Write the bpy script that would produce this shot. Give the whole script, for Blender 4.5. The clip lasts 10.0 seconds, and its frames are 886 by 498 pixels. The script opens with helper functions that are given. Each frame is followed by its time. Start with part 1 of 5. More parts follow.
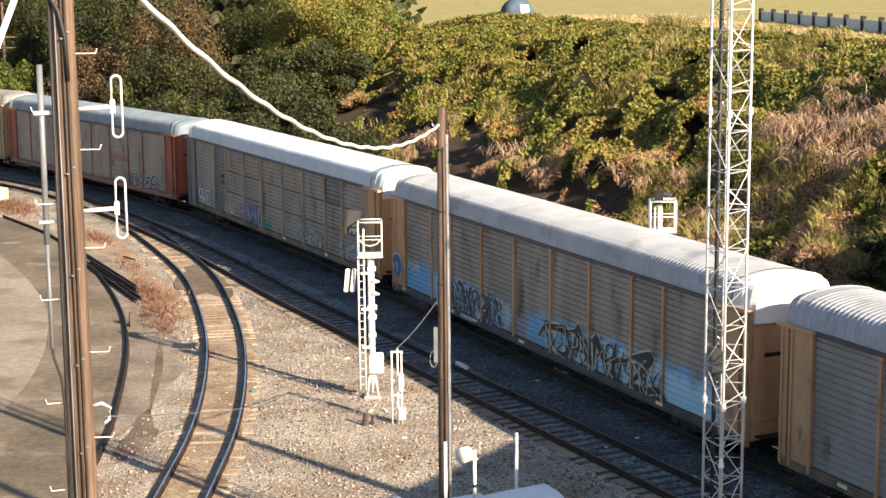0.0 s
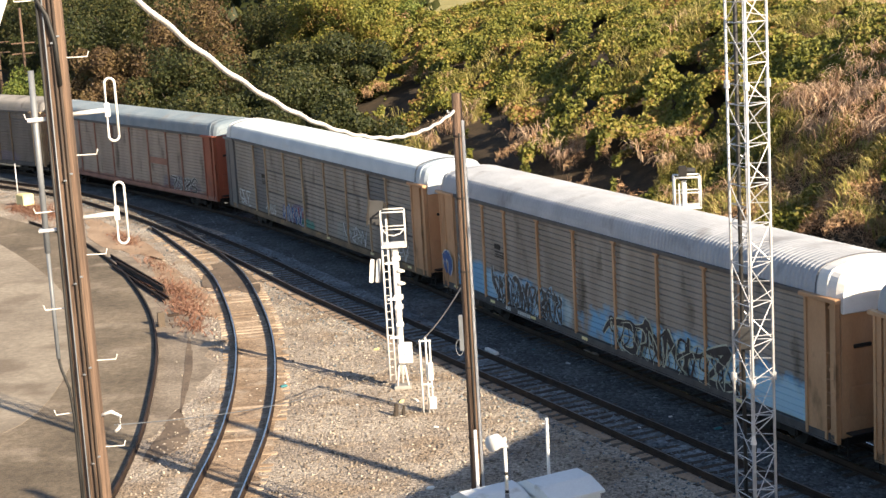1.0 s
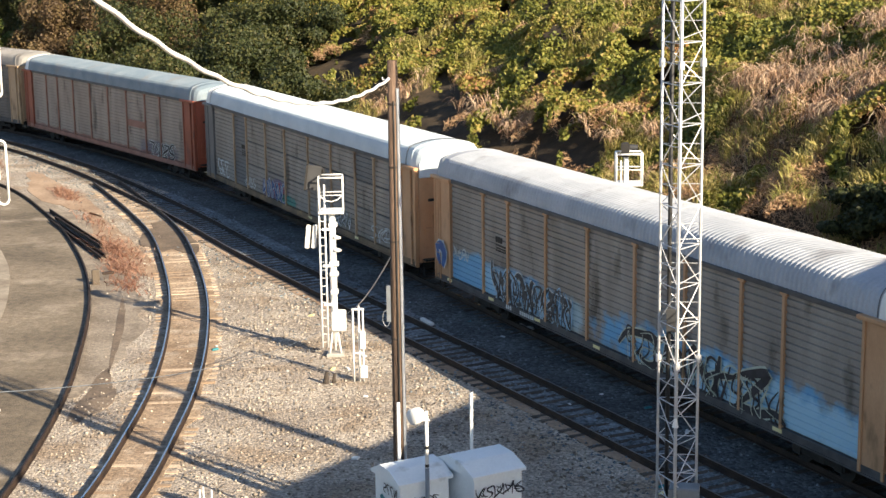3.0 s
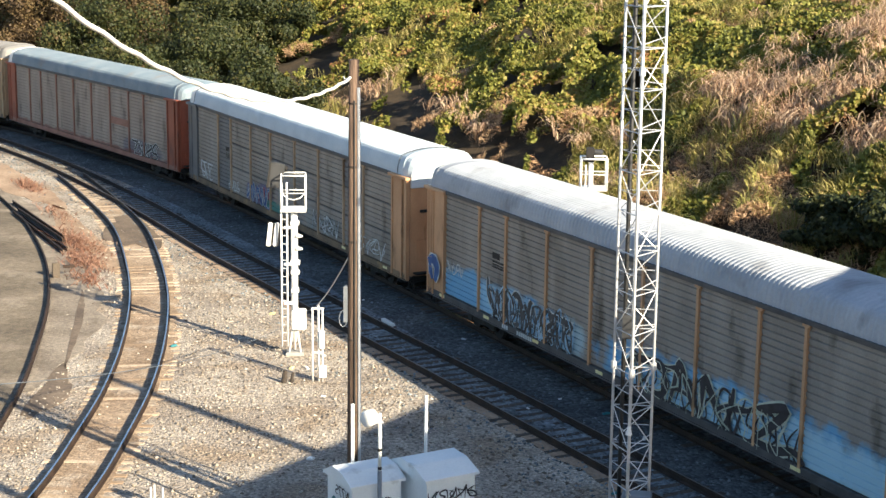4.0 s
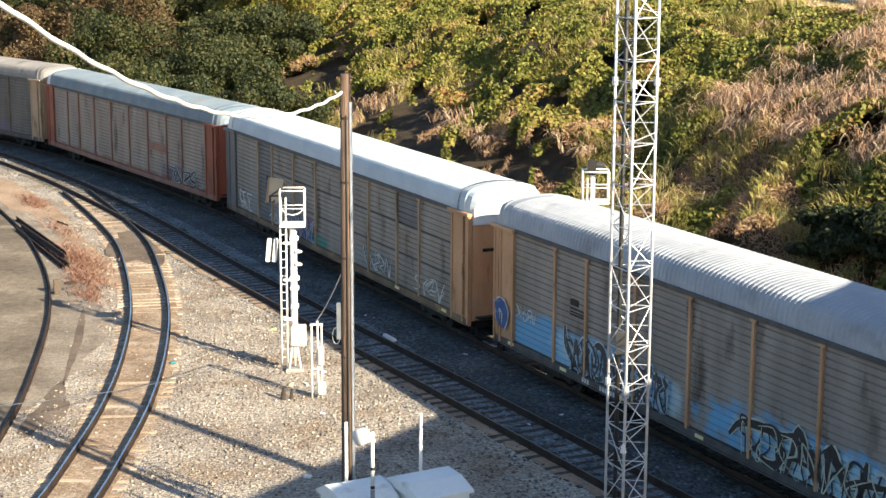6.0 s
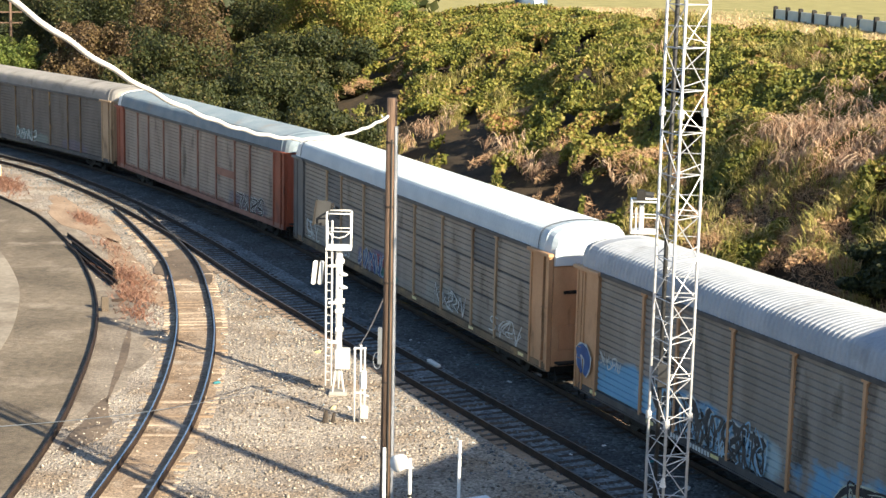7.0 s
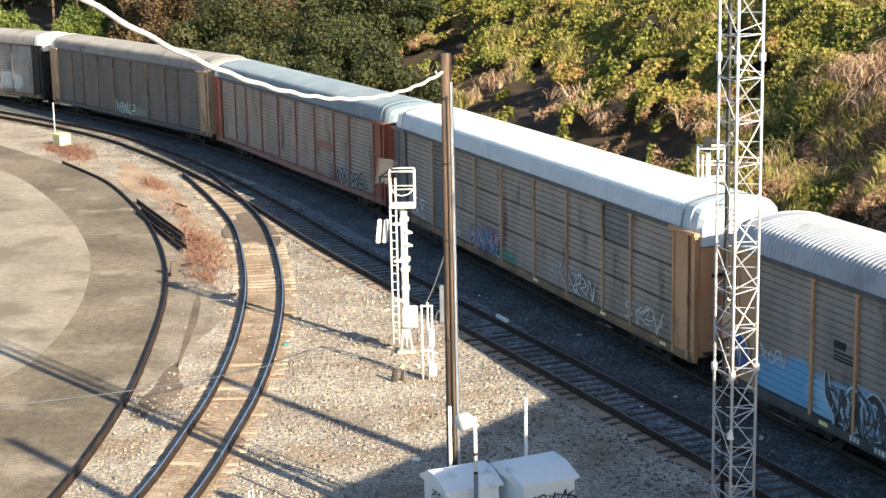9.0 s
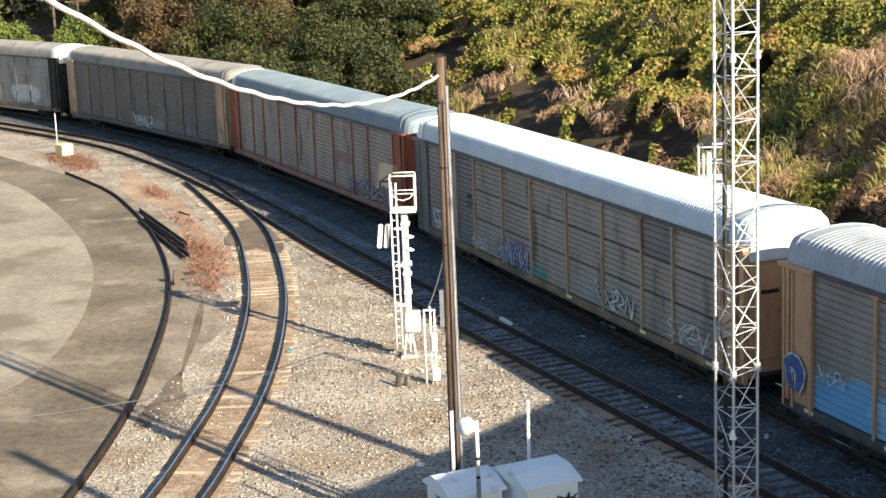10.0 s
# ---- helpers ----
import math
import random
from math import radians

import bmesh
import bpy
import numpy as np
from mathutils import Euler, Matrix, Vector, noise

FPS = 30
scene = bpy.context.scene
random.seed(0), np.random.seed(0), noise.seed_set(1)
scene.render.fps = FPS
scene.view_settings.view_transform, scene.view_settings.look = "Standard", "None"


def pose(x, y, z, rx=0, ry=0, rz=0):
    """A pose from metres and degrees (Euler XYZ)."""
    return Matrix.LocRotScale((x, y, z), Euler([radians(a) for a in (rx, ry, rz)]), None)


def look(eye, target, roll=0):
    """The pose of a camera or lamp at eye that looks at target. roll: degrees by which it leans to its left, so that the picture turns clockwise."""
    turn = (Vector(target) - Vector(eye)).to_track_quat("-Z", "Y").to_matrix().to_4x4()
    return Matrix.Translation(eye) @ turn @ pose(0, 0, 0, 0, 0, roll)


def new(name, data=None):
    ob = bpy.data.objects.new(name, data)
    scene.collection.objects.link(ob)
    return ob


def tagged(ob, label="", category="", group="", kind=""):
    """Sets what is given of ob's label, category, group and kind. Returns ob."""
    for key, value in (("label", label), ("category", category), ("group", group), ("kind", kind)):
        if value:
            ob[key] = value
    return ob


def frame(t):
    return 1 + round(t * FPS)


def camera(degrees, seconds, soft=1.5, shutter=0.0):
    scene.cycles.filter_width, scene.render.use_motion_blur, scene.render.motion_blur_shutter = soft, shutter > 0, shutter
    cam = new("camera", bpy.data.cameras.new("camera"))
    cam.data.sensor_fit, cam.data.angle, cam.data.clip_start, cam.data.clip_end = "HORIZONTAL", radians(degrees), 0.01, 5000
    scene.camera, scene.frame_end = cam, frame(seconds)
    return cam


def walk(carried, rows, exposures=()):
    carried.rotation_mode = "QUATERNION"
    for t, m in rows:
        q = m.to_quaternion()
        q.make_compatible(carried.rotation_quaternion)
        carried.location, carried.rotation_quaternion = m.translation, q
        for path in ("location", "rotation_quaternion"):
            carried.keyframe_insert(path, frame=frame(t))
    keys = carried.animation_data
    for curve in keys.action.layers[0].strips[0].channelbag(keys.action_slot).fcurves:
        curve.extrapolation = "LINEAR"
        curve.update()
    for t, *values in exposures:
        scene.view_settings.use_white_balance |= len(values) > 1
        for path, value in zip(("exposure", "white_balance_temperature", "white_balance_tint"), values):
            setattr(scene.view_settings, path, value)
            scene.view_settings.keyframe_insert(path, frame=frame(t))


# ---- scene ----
cam = camera(30.6, 10.0, soft=1.5)
PATH = [
    (0, (2.937, 0.227, 15.221), (0.847, 9.857, 13.518), -0.49),
    (0.5, (3.000, 0.424, 15.213), (0.961, 10.067, 13.522), -1.91),
    (0.9, (3.064, 0.571, 15.207), (0.982, 10.171, 13.330), -1.58),
    (1, (3.082, 0.607, 15.206), (0.809, 10.180, 13.421), -3.28),
    (1.5, (3.180, 0.777, 15.199), (0.653, 10.286, 13.411), -2.29),
    (2, (3.288, 0.937, 15.192), (0.689, 10.411, 13.324), -0.13),
    (2.5, (3.402, 1.090, 15.186), (1.264, 10.682, 13.336), -1.31),
    (2.7, (3.448, 1.149, 15.184), (1.417, 10.731, 13.167), -1.48),
    (3.8, (3.702, 1.460, 15.174), (1.749, 11.084, 13.284), 1.26),
    (4, (3.747, 1.515, 15.172), (1.938, 11.146, 13.176), 0.67),
    (4.5, (3.854, 1.650, 15.168), (1.873, 11.269, 13.285), -0.36),
    (5, (3.956, 1.783, 15.165), (2.171, 11.460, 13.384), 1.21),
    (5.2, (3.994, 1.835, 15.164), (2.141, 11.476, 13.259), 1.14),
    (6.3, (4.184, 2.119, 15.159), (2.200, 11.729, 13.232), -0.72),
    (6.5, (4.215, 2.170, 15.158), (2.136, 11.757, 13.219), -1.50),
    (7, (4.287, 2.295, 15.157), (2.067, 11.882, 13.384), 1.24),
    (7.5, (4.354, 2.416, 15.156), (1.987, 11.937, 13.221), -0.88),
    (8, (4.418, 2.533, 15.156), (2.123, 12.062, 13.175), -3.38),
    (8.5, (4.482, 2.644, 15.157), (1.976, 12.077, 12.977), -0.80),
    (9, (4.547, 2.749, 15.158), (1.890, 12.168, 13.103), -1.15),
    (9.5, (4.619, 2.844, 15.159), (1.957, 12.279, 13.189), -2.02),
    (10, (4.701, 2.927, 15.161), (2.000, 12.338, 13.124), -2.28),
]
walk(cam, [(t, look(eye, target, roll)) for t, eye, target, roll in PATH],
     [(0.0, 0.92, 6200, 12), (1.0, 0.90, 6200, 12), (2.0, 0.82, 6200, 12), (2.7, 0.90, 6100, 11), (3.8, 1.12, 5820, 6), (5.2, 1.12, 5820, 6), (6.3, 1.06, 5860, 7), (8.2, 1.04, 5860, 6), (9.0, 1.13, 5840, 6), (10.0, 1.01, 5840, 6)])

# ---- light: low sun over the right shoulder, clear sky ----
SUN_WAY = Vector((0.83, -0.558, 0.445))     # towards the sun, 24 degrees high
world = bpy.data.worlds.new("sky")
scene.world = world
world.use_nodes = True
wn = world.node_tree.nodes
sky = wn.new("ShaderNodeTexSky")
sky.sky_type = "NISHITA"
sky.sun_disc = False
sky.sun_elevation = radians(24)
sky.sun_rotation = radians(124)
wn["Background"].inputs["Strength"].default_value = 0.083
world.node_tree.links.new(sky.outputs["Color"], wn["Background"].inputs["Color"])
sun_data = bpy.data.lights.new("sun", "SUN")
sun_data.energy = 6.9
sun_data.angle = radians(0.4)
sun_data.color = (1.0, 0.80, 0.545)
sun = new("sun", sun_data)
sun.matrix_world = look(SUN_WAY * 300, (0, 0, 0))
scene.view_settings.exposure = 1.0

# ---- the plan: u runs along the railway, n across it towards the bank ----
U, N = Vector((0.591, -0.807, 0)), Vector((0.807, 0.591, 0))
HEADING = math.degrees(math.atan2(U.y, U.x))


def P(u, n, z=0.0):
    return U * u + N * n + Vector((0, 0, z))


def curve_u(s, n0=31.35, start=-64.2, radius=180.6, ease=20.0):
    """Place and heading (u, n, radians) along the through track, s metres along it: straight, then an eased curve."""
    u, n, a = s, n0, 0.0
    if s < start:
        u, step = start, (start - s) / 60
        for i in range(60):
            bend = min((i + 0.5) * step / ease, 1.0) / radius * step
            u -= math.cos(a + bend / 2) * step
            n -= math.sin(a + bend / 2) * step
            a += bend
    return u, n, a


# ---- mesh helpers ----
class Build:
    """Collects faces of one mesh."""

    def __init__(self):
        self.v, self.f, self.m = [], [], []

    def add(self, verts, faces, m=0):
        k = len(self.v)
        self.v += [tuple(p) for p in verts]
        self.f += [tuple(k + i for i in f) for f in faces]
        self.m += [m] * len(faces)
        return self

    def box(self, c, s, m=0, turn=None, chamfer=0.0):
        hx, hy, hz = s[0] / 2, s[1] / 2, s[2] / 2
        c = Vector(c)
        if chamfer <= 0:
            vs = [Vector((x, y, z)) for z in (-hz, hz) for x, y in ((-hx, -hy), (hx, -hy), (hx, hy), (-hx, hy))]
            fs = [(3, 2, 1, 0), (4, 5, 6, 7), (0, 1, 5, 4), (1, 2, 6, 5), (2, 3, 7, 6), (3, 0, 4, 7)]
        else:
            b = min(chamfer, hx * 0.9, hy * 0.9, hz * 0.9)
            ring = lambda ax, ay, z: [Vector((x, y, z)) for x, y in ((-ax, -ay), (ax, -ay), (ax, ay), (-ax, ay))]
            vs = ring(hx - b, hy - b, -hz) + ring(hx, hy, -hz + b) + ring(hx, hy, hz - b) + ring(hx - b, hy - b, hz)
            fs = [(3, 2, 1, 0), (12, 13, 14, 15)]
            for k in (0, 4, 8):
                fs += [(k + i, k + (i + 1) % 4, k + 4 + (i + 1) % 4, k + 4 + i) for i in range(4)]
        if turn is not None:
            vs = [turn @ p for p in vs]
        return self.add([c + p for p in vs], fs, m)

    def tube(self, a, b, r, n=8, m=0, r2=None, caps=True):
        a, b = Vector(a), Vector(b)
        q = (b - a).to_track_quat("Z", "Y").to_matrix()
        r2 = r if r2 is None else r2
        ring = [Vector((math.cos(2 * math.pi * i / n), math.sin(2 * math.pi * i / n), 0)) for i in range(n)]
        vs = [a + q @ (p * r) for p in ring] + [b + q @ (p * r2) for p in ring]
        fs = [(i, (i + 1) % n, n + (i + 1) % n, n + i) for i in range(n)]
        if caps:
            fs += [tuple(reversed(range(n))), tuple(range(n, 2 * n))]
        return self.add(vs, fs, m)

    def pipe(self, pts, r, n=6, m=0):
        """A bent round bar through the points."""
        pts = [Vector(p) for p in pts]
        vs, fs = [], []
        for k, p in enumerate(pts):
            way = (pts[min(k + 1, len(pts) - 1)] - pts[max(k - 1, 0)]).normalized()
            side = way.cross(Vector((0, 0, 1)))
            side = side.normalized() if side.length > 1e-3 else Vector((1, 0, 0))
            up = side.cross(way)
            vs += [p + (side * math.cos(2 * math.pi * i / n) + up * math.sin(2 * math.pi * i / n)) * r for i in range(n)]
        for k in range(len(pts) - 1):
            fs += [(k * n + i, k * n + (i + 1) % n, (k + 1) * n + (i + 1) % n, (k + 1) * n + i) for i in range(n)]
        fs += [tuple(reversed(range(n))), tuple(range((len(pts) - 1) * n, len(pts) * n))]
        return self.add(vs, fs, m)

    def loft(self, rings, m=0, close=False, caps=False):
        n, vs, fs = len(rings[0]), [p for r in rings for p in r], []
        for k in range(len(rings) - 1):
            fs += [(k * n + i, k * n + (i + 1) % n, (k + 1) * n + (i + 1) % n, (k + 1) * n + i) for i in range(n if close else n - 1)]
        if caps:
            fs += [tuple(reversed(range(n))), tuple(range((len(rings) - 1) * n, len(rings) * n))]
        return self.add(vs, fs, m)

    def mesh(self, name, mats, smooth=False):
        me = bpy.data.meshes.new(name)
        me.from_pydata(self.v, [], self.f)
        for mt in mats if isinstance(mats, (list, tuple)) else [mats]:
            me.materials.append(mt)
        me.polygons.foreach_set("material_index", self.m)
        if smooth:
            me.polygons.foreach_set("use_smooth", [True] * len(self.f))
        me.update()
        return me


def thing(name, build, mats, m=None, label="", category="", group="", kind="", smooth=False):
    ob = new(name, build.mesh(name, mats, smooth) if build else None)
    if m is not None:
        ob.matrix_basis = m
    return tagged(ob, label, category, group, kind)


def part(name, build, mats, parent, label="", smooth=False, m=None):
    ob = new(name, build if isinstance(build, bpy.types.Mesh) else build.mesh(name, mats, smooth))
    ob.parent = parent
    if m is not None:
        ob.matrix_basis = m
    return tagged(ob, label)


# ---- materials ----
def material(name, colours, scale=3.0, rough=0.8, metal=0.0, bump=0.3, fine=40.0, spread=0.12, island=0.0, obj=0.0, spec=0.5, stains=None, stretch=(1, 1, 1)):
    """A worn surface: two scales of noise over two colours, with relief. stains: a third colour and how much of it."""
    mt = bpy.data.materials.new(name)
    mt.use_nodes = True
    nt = mt.node_tree
    nd, ln = nt.nodes, nt.links
    bs = nd["Principled BSDF"]
    co = nd.new("ShaderNodeTexCoord")
    mp = nd.new("ShaderNodeMapping")
    mp.inputs["Scale"].default_value = stretch
    ln.new(co.outputs["Object"], mp.inputs["Vector"])
    big = nd.new("ShaderNodeTexNoise")
    big.inputs["Scale"].default_value, big.inputs["Detail"].default_value = scale, 5
    small = nd.new("ShaderNodeTexNoise")
    small.inputs["Scale"].default_value, small.inputs["Detail"].default_value = fine, 3
    for t in (big, small):
        ln.new(mp.outputs["Vector"], t.inputs["Vector"])
    ramp = nd.new("ShaderNodeValToRGB")
    ramp.color_ramp.elements[0].position, ramp.color_ramp.elements[1].position = 0.35, 0.65
    ramp.color_ramp.elements[0].color, ramp.color_ramp.elements[1].color = (*colours[0], 1), (*colours[1], 1)
    for k, c in enumerate(colours[2:]):
        ramp.color_ramp.elements.new(0.65 + 0.12 * (k + 1)).color = (*c, 1)
    fac = big.outputs["Fac"]
    if island or obj:
        info = nd.new("ShaderNodeNewGeometry" if island else "ShaderNodeObjectInfo")
        out = info.outputs["Random Per Island" if island else "Random"]
        mixf = nd.new("ShaderNodeMix")
        mixf.inputs["Factor"].default_value = island or obj
        ln.new(fac, mixf.inputs["A"])
        ln.new(out, mixf.inputs["B"])
        fac = mixf.outputs["Result"]
    ln.new(fac, ramp.inputs["Fac"])
    hsv = nd.new("ShaderNodeHueSaturation")
    mr = nd.new("ShaderNodeMapRange")
    mr.inputs["To Min"].default_value, mr.inputs["To Max"].default_value = 1 - spread * 2, 1 + spread * 2
    ln.new(small.outputs["Fac"], mr.inputs["Value"])
    ln.new(mr.outputs["Result"], hsv.inputs["Value"])
    ln.new(ramp.outputs["Color"], hsv.inputs["Color"])
    colour = hsv.outputs["Color"]
    if stains:
        st = nd.new("ShaderNodeTexNoise")
        st.inputs["Scale"].default_value, st.inputs["Detail"].default_value = stains[2], 6
        ln.new(mp.outputs["Vector"], st.inputs["Vector"])
        sr = nd.new("ShaderNodeMapRange")
        sr.inputs["From Min"].default_value, sr.inputs["From Max"].default_value = stains[1], stains[1] + 0.12
        ln.new(st.outputs["Fac"], sr.inputs["Value"])
        mx = nd.new("ShaderNodeMix")
        mx.data_type = "RGBA"
        ln.new(sr.outputs["Result"], mx.inputs["Factor"])
        ln.new(colour, mx.inputs["A"])
        mx.inputs["B"].default_value = (*stains[0], 1)
        colour = mx.outputs["Result"]
    ln.new(colour, bs.inputs["Base Color"])
    bs.inputs["Roughness"].default_value, bs.inputs["Metallic"].default_value = rough, metal
    bs.inputs["Specular IOR Level"].default_value = spec
    if bump:
        bp = nd.new("ShaderNodeBump")
        bp.inputs["Strength"].default_value, bp.inputs["Distance"].default_value = bump, 0.02
        ln.new(small.outputs["Fac"], bp.inputs["Height"])
        ln.new(bp.outputs["Normal"], bs.inputs["Normal"])
    return mt


GRAVEL = material("gravel", [(0.285, 0.24, 0.195), (0.46, 0.405, 0.335), (0.40, 0.35, 0.29)], 0.35, 0.95, bump=1.0, fine=9.0, spread=0.36, stains=((0.30, 0.235, 0.17), 0.53, 0.4))


def stones(mt, scale, amount, relief):
    """Adds a bed of separate stones to a material: a tone for each stone and the hollows between them."""
    nd, ln = mt.node_tree.nodes, mt.node_tree.links
    bs = nd["Principled BSDF"]
    colour = bs.inputs["Base Color"].links[0].from_socket
    co, vo, no = nd.new("ShaderNodeTexCoord"), nd.new("ShaderNodeTexVoronoi"), nd.new("ShaderNodeTexNoise")
    vo.inputs["Scale"].default_value, vo.inputs["Randomness"].default_value = scale, 1.0
    no.inputs["Scale"].default_value, no.inputs["Detail"].default_value = 0.5, 4
    ln.new(co.outputs["Object"], vo.inputs["Vector"])
    ln.new(co.outputs["Object"], no.inputs["Vector"])
    sep = nd.new("ShaderNodeSeparateColor")
    ln.new(vo.outputs["Color"], sep.inputs[0])
    mr = nd.new("ShaderNodeMapRange")
    mr.inputs["From Min"].default_value, mr.inputs["From Max"].default_value = 0.0, 1.0
    mr.inputs["To Min"].default_value, mr.inputs["To Max"].default_value = 1 - amount, 1 + amount
    ln.new(sep.outputs["Red"], mr.inputs["Value"])
    hs = nd.new("ShaderNodeHueSaturation")
    ln.new(mr.outputs["Result"], hs.inputs["Value"])
    ln.new(colour, hs.inputs["Color"])
    ln.new(hs.outputs["Color"], bs.inputs["Base Color"])
    bp = nd.new("ShaderNodeBump")
    bp.invert = True
    bp.inputs["Strength"].default_value, bp.inputs["Distance"].default_value = relief, 0.06
    ln.new(vo.outputs["Distance"], bp.inputs["Height"])
    ln.new(bp.outputs["Normal"], bs.inputs["Normal"])
    return mt


stones(GRAVEL, 14.0, 0.44, 0.9)
BALLAST = material("dark_ballast", [(0.105, 0.125, 0.14), (0.20, 0.23, 0.25)], 0.6, 0.95, bump=1.0, fine=10.0, spread=0.35, stains=((0.17, 0.13, 0.09), 0.63, 0.4))
stones(BALLAST, 8.0, 0.5, 1.0)
PAVED = material("worn_asphalt", [(0.12, 0.096, 0.066), (0.215, 0.175, 0.125)], 0.22, 0.92, bump=0.6, fine=3.0, spread=0.26, stains=((0.30, 0.25, 0.19), 0.58, 0.35))
CONCRETE = material("old_concrete", [(0.23, 0.195, 0.15), (0.34, 0.295, 0.23)], 0.2, 0.9, bump=0.35, fine=3.0, spread=0.2, stains=((0.19, 0.155, 0.115), 0.54, 0.3))
stones(PAVED, 16.0, 0.22, 0.35)
stones(CONCRETE, 12.0, 0.10, 0.15)
# Soil toned extra dark, to deepen the shade in the bramble gaps.
SOIL = material("shade_dark_soil", [(0.035, 0.026, 0.015), (0.08, 0.055, 0.03)], 0.8, 1.0, bump=1.0, fine=6.0, spread=0.3)
GRASS = material("mown_grass", [(0.24, 0.22, 0.06), (0.36, 0.31, 0.11)], 0.15, 1.0, bump=0.6, fine=5.0, spread=0.25)
ROAD = material("street_asphalt", [(0.24, 0.235, 0.23), (0.32, 0.31, 0.30)], 0.3, 0.9, bump=0.2, fine=8.0)
RAIL_RUST = material("rusty_rail_steel", [(0.022, 0.014, 0.010), (0.05, 0.03, 0.02)], 2.0, 0.75, 0.3, bump=0.3, fine=30)
RAIL_TOP = material("worn_rail_head", [(0.42, 0.44, 0.47), (0.58, 0.60, 0.63)], 2.0, 0.25, 0.9, bump=0.1, fine=60)
TIE = material("weathered_tie_wood", [(0.30, 0.215, 0.14), (0.52, 0.41, 0.30)], 2.0, 0.95, bump=0.6, fine=14, spread=0.2, obj=0.5, stretch=(0.35, 2, 1))
TIE_DARK = material("oily_tie_wood", [(0.05, 0.04, 0.032), (0.10, 0.08, 0.06)], 2.0, 0.95, bump=0.6, fine=14, spread=0.25, obj=0.5, stretch=(0.35, 2, 1))
# Oily ballast with the shade under and beside the train put into its colour.
OILED_SHADE = material("oily_shaded_ballast", [(0.055, 0.062, 0.066), (0.10, 0.112, 0.118)], 0.6, 0.9, bump=1.0, fine=10.0, spread=0.3)
stones(OILED_SHADE, 8.0, 0.5, 1.0)
GRIME = material("grimy_sill_paint", [(0.10, 0.075, 0.05), (0.22, 0.15, 0.085)], 1.0, 0.7, bump=0.1, fine=20, spread=0.15, stains=((0.42, 0.27, 0.11), 0.60, 0.8))
BLACK = material("grimy_black_steel", [(0.012, 0.012, 0.012), (0.03, 0.027, 0.024)], 3, 0.75, 0.2, bump=0.2)

# ---- ground ----
def smoothstep(a, b, x):
    t = np.clip((x - a) / (b - a), 0, 1)
    return t * t * (3 - 2 * t)


def lattice_noise(x, y, cell, seed):
    """Smooth value noise on a lattice, 0 to 1."""
    rng = np.random.RandomState(seed)
    grid = rng.rand(256, 256)
    gx, gy = x / cell, y / cell
    ix, iy = np.floor(gx).astype(int), np.floor(gy).astype(int)
    fx, fy = gx - ix, gy - iy
    fx, fy = fx * fx * (3 - 2 * fx), fy * fy * (3 - 2 * fy)
    g = lambda a, b: grid[a % 256, b % 256]
    return (g(ix, iy) * (1 - fx) + g(ix + 1, iy) * fx) * (1 - fy) + (g(ix, iy + 1) * (1 - fx) + g(ix + 1, iy + 1) * fx) * fy


def foot_n(u):
    return 43.5 - 0.13 * np.maximum(0, -78 - u)


def edge_n(u):
    return 65.0 - 0.11 * (u + 83)


TOP = 10.55


def bank_height(u, n):
    """Height of the land: the yard is level, the bank rises behind the train to a field."""
    f, e = foot_n(u), edge_n(u)
    t = np.clip((n - f) / (e - f), 0, 1)
    rise = TOP * (1 - (1 - t) ** 1.2) * smoothstep(-185, -140, u)
    return rise


def coords(stops):
    out = []
    for a, b, k in stops:
        out += list(np.linspace(a, b, k, endpoint=False))
    return np.array(out + [stops[-1][1]])


us = coords([(-1500, -220, 12), (-220, 20, 121), (20, 900, 12)])
ns = coords([(-900, -20, 10), (-20, 12, 9), (12, 90, 66), (90, 260, 18), (260, 2500, 12)])
gu, gn = np.meshgrid(us, ns, indexing="ij")
gz = bank_height(gu, gn)
ground = Build()
ground.v = [tuple(P(a, b, c)) for a, b, c in zip(gu.ravel(), gn.ravel(), gz.ravel())]
k = len(ns)
for i in range(len(us) - 1):
    for j in range(k - 1):
        cu, cn = (us[i] + us[i + 1]) / 2, (ns[j] + ns[j + 1]) / 2
        ground.f.append((i * k + j, (i + 1) * k + j, (i + 1) * k + j + 1, i * k + j + 1))
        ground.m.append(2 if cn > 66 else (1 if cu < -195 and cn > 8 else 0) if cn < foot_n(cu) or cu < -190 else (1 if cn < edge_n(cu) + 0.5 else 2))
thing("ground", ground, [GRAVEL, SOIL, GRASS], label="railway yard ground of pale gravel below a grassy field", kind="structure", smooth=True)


def spline(pts, step):
    """Evenly spaced (u, n, heading) along a smooth line through the points."""
    pts = [Vector((p[0], p[1], 0)) for p in pts]
    fine = []
    for k in range(len(pts) - 1):
        a, b, c, d = pts[max(k - 1, 0)], pts[k], pts[k + 1], pts[min(k + 2, len(pts) - 1)]
        for i in range(20):
            t = i / 20
            fine.append(0.5 * (2 * b + (c - a) * t + (2 * a - 5 * b + 4 * c - d) * t * t + (3 * b - a - 3 * c + d) * t ** 3))
    fine.append(pts[-1])
    out, left = [], 0.0
    for p, q in zip(fine, fine[1:]):
        d, length = q - p, (q - p).length
        while left <= length and length > 0:
            r = p + d * (left / length)
            out.append((r.x, r.y, math.atan2(d.y, d.x)))
            left += step
        left -= length
    return out


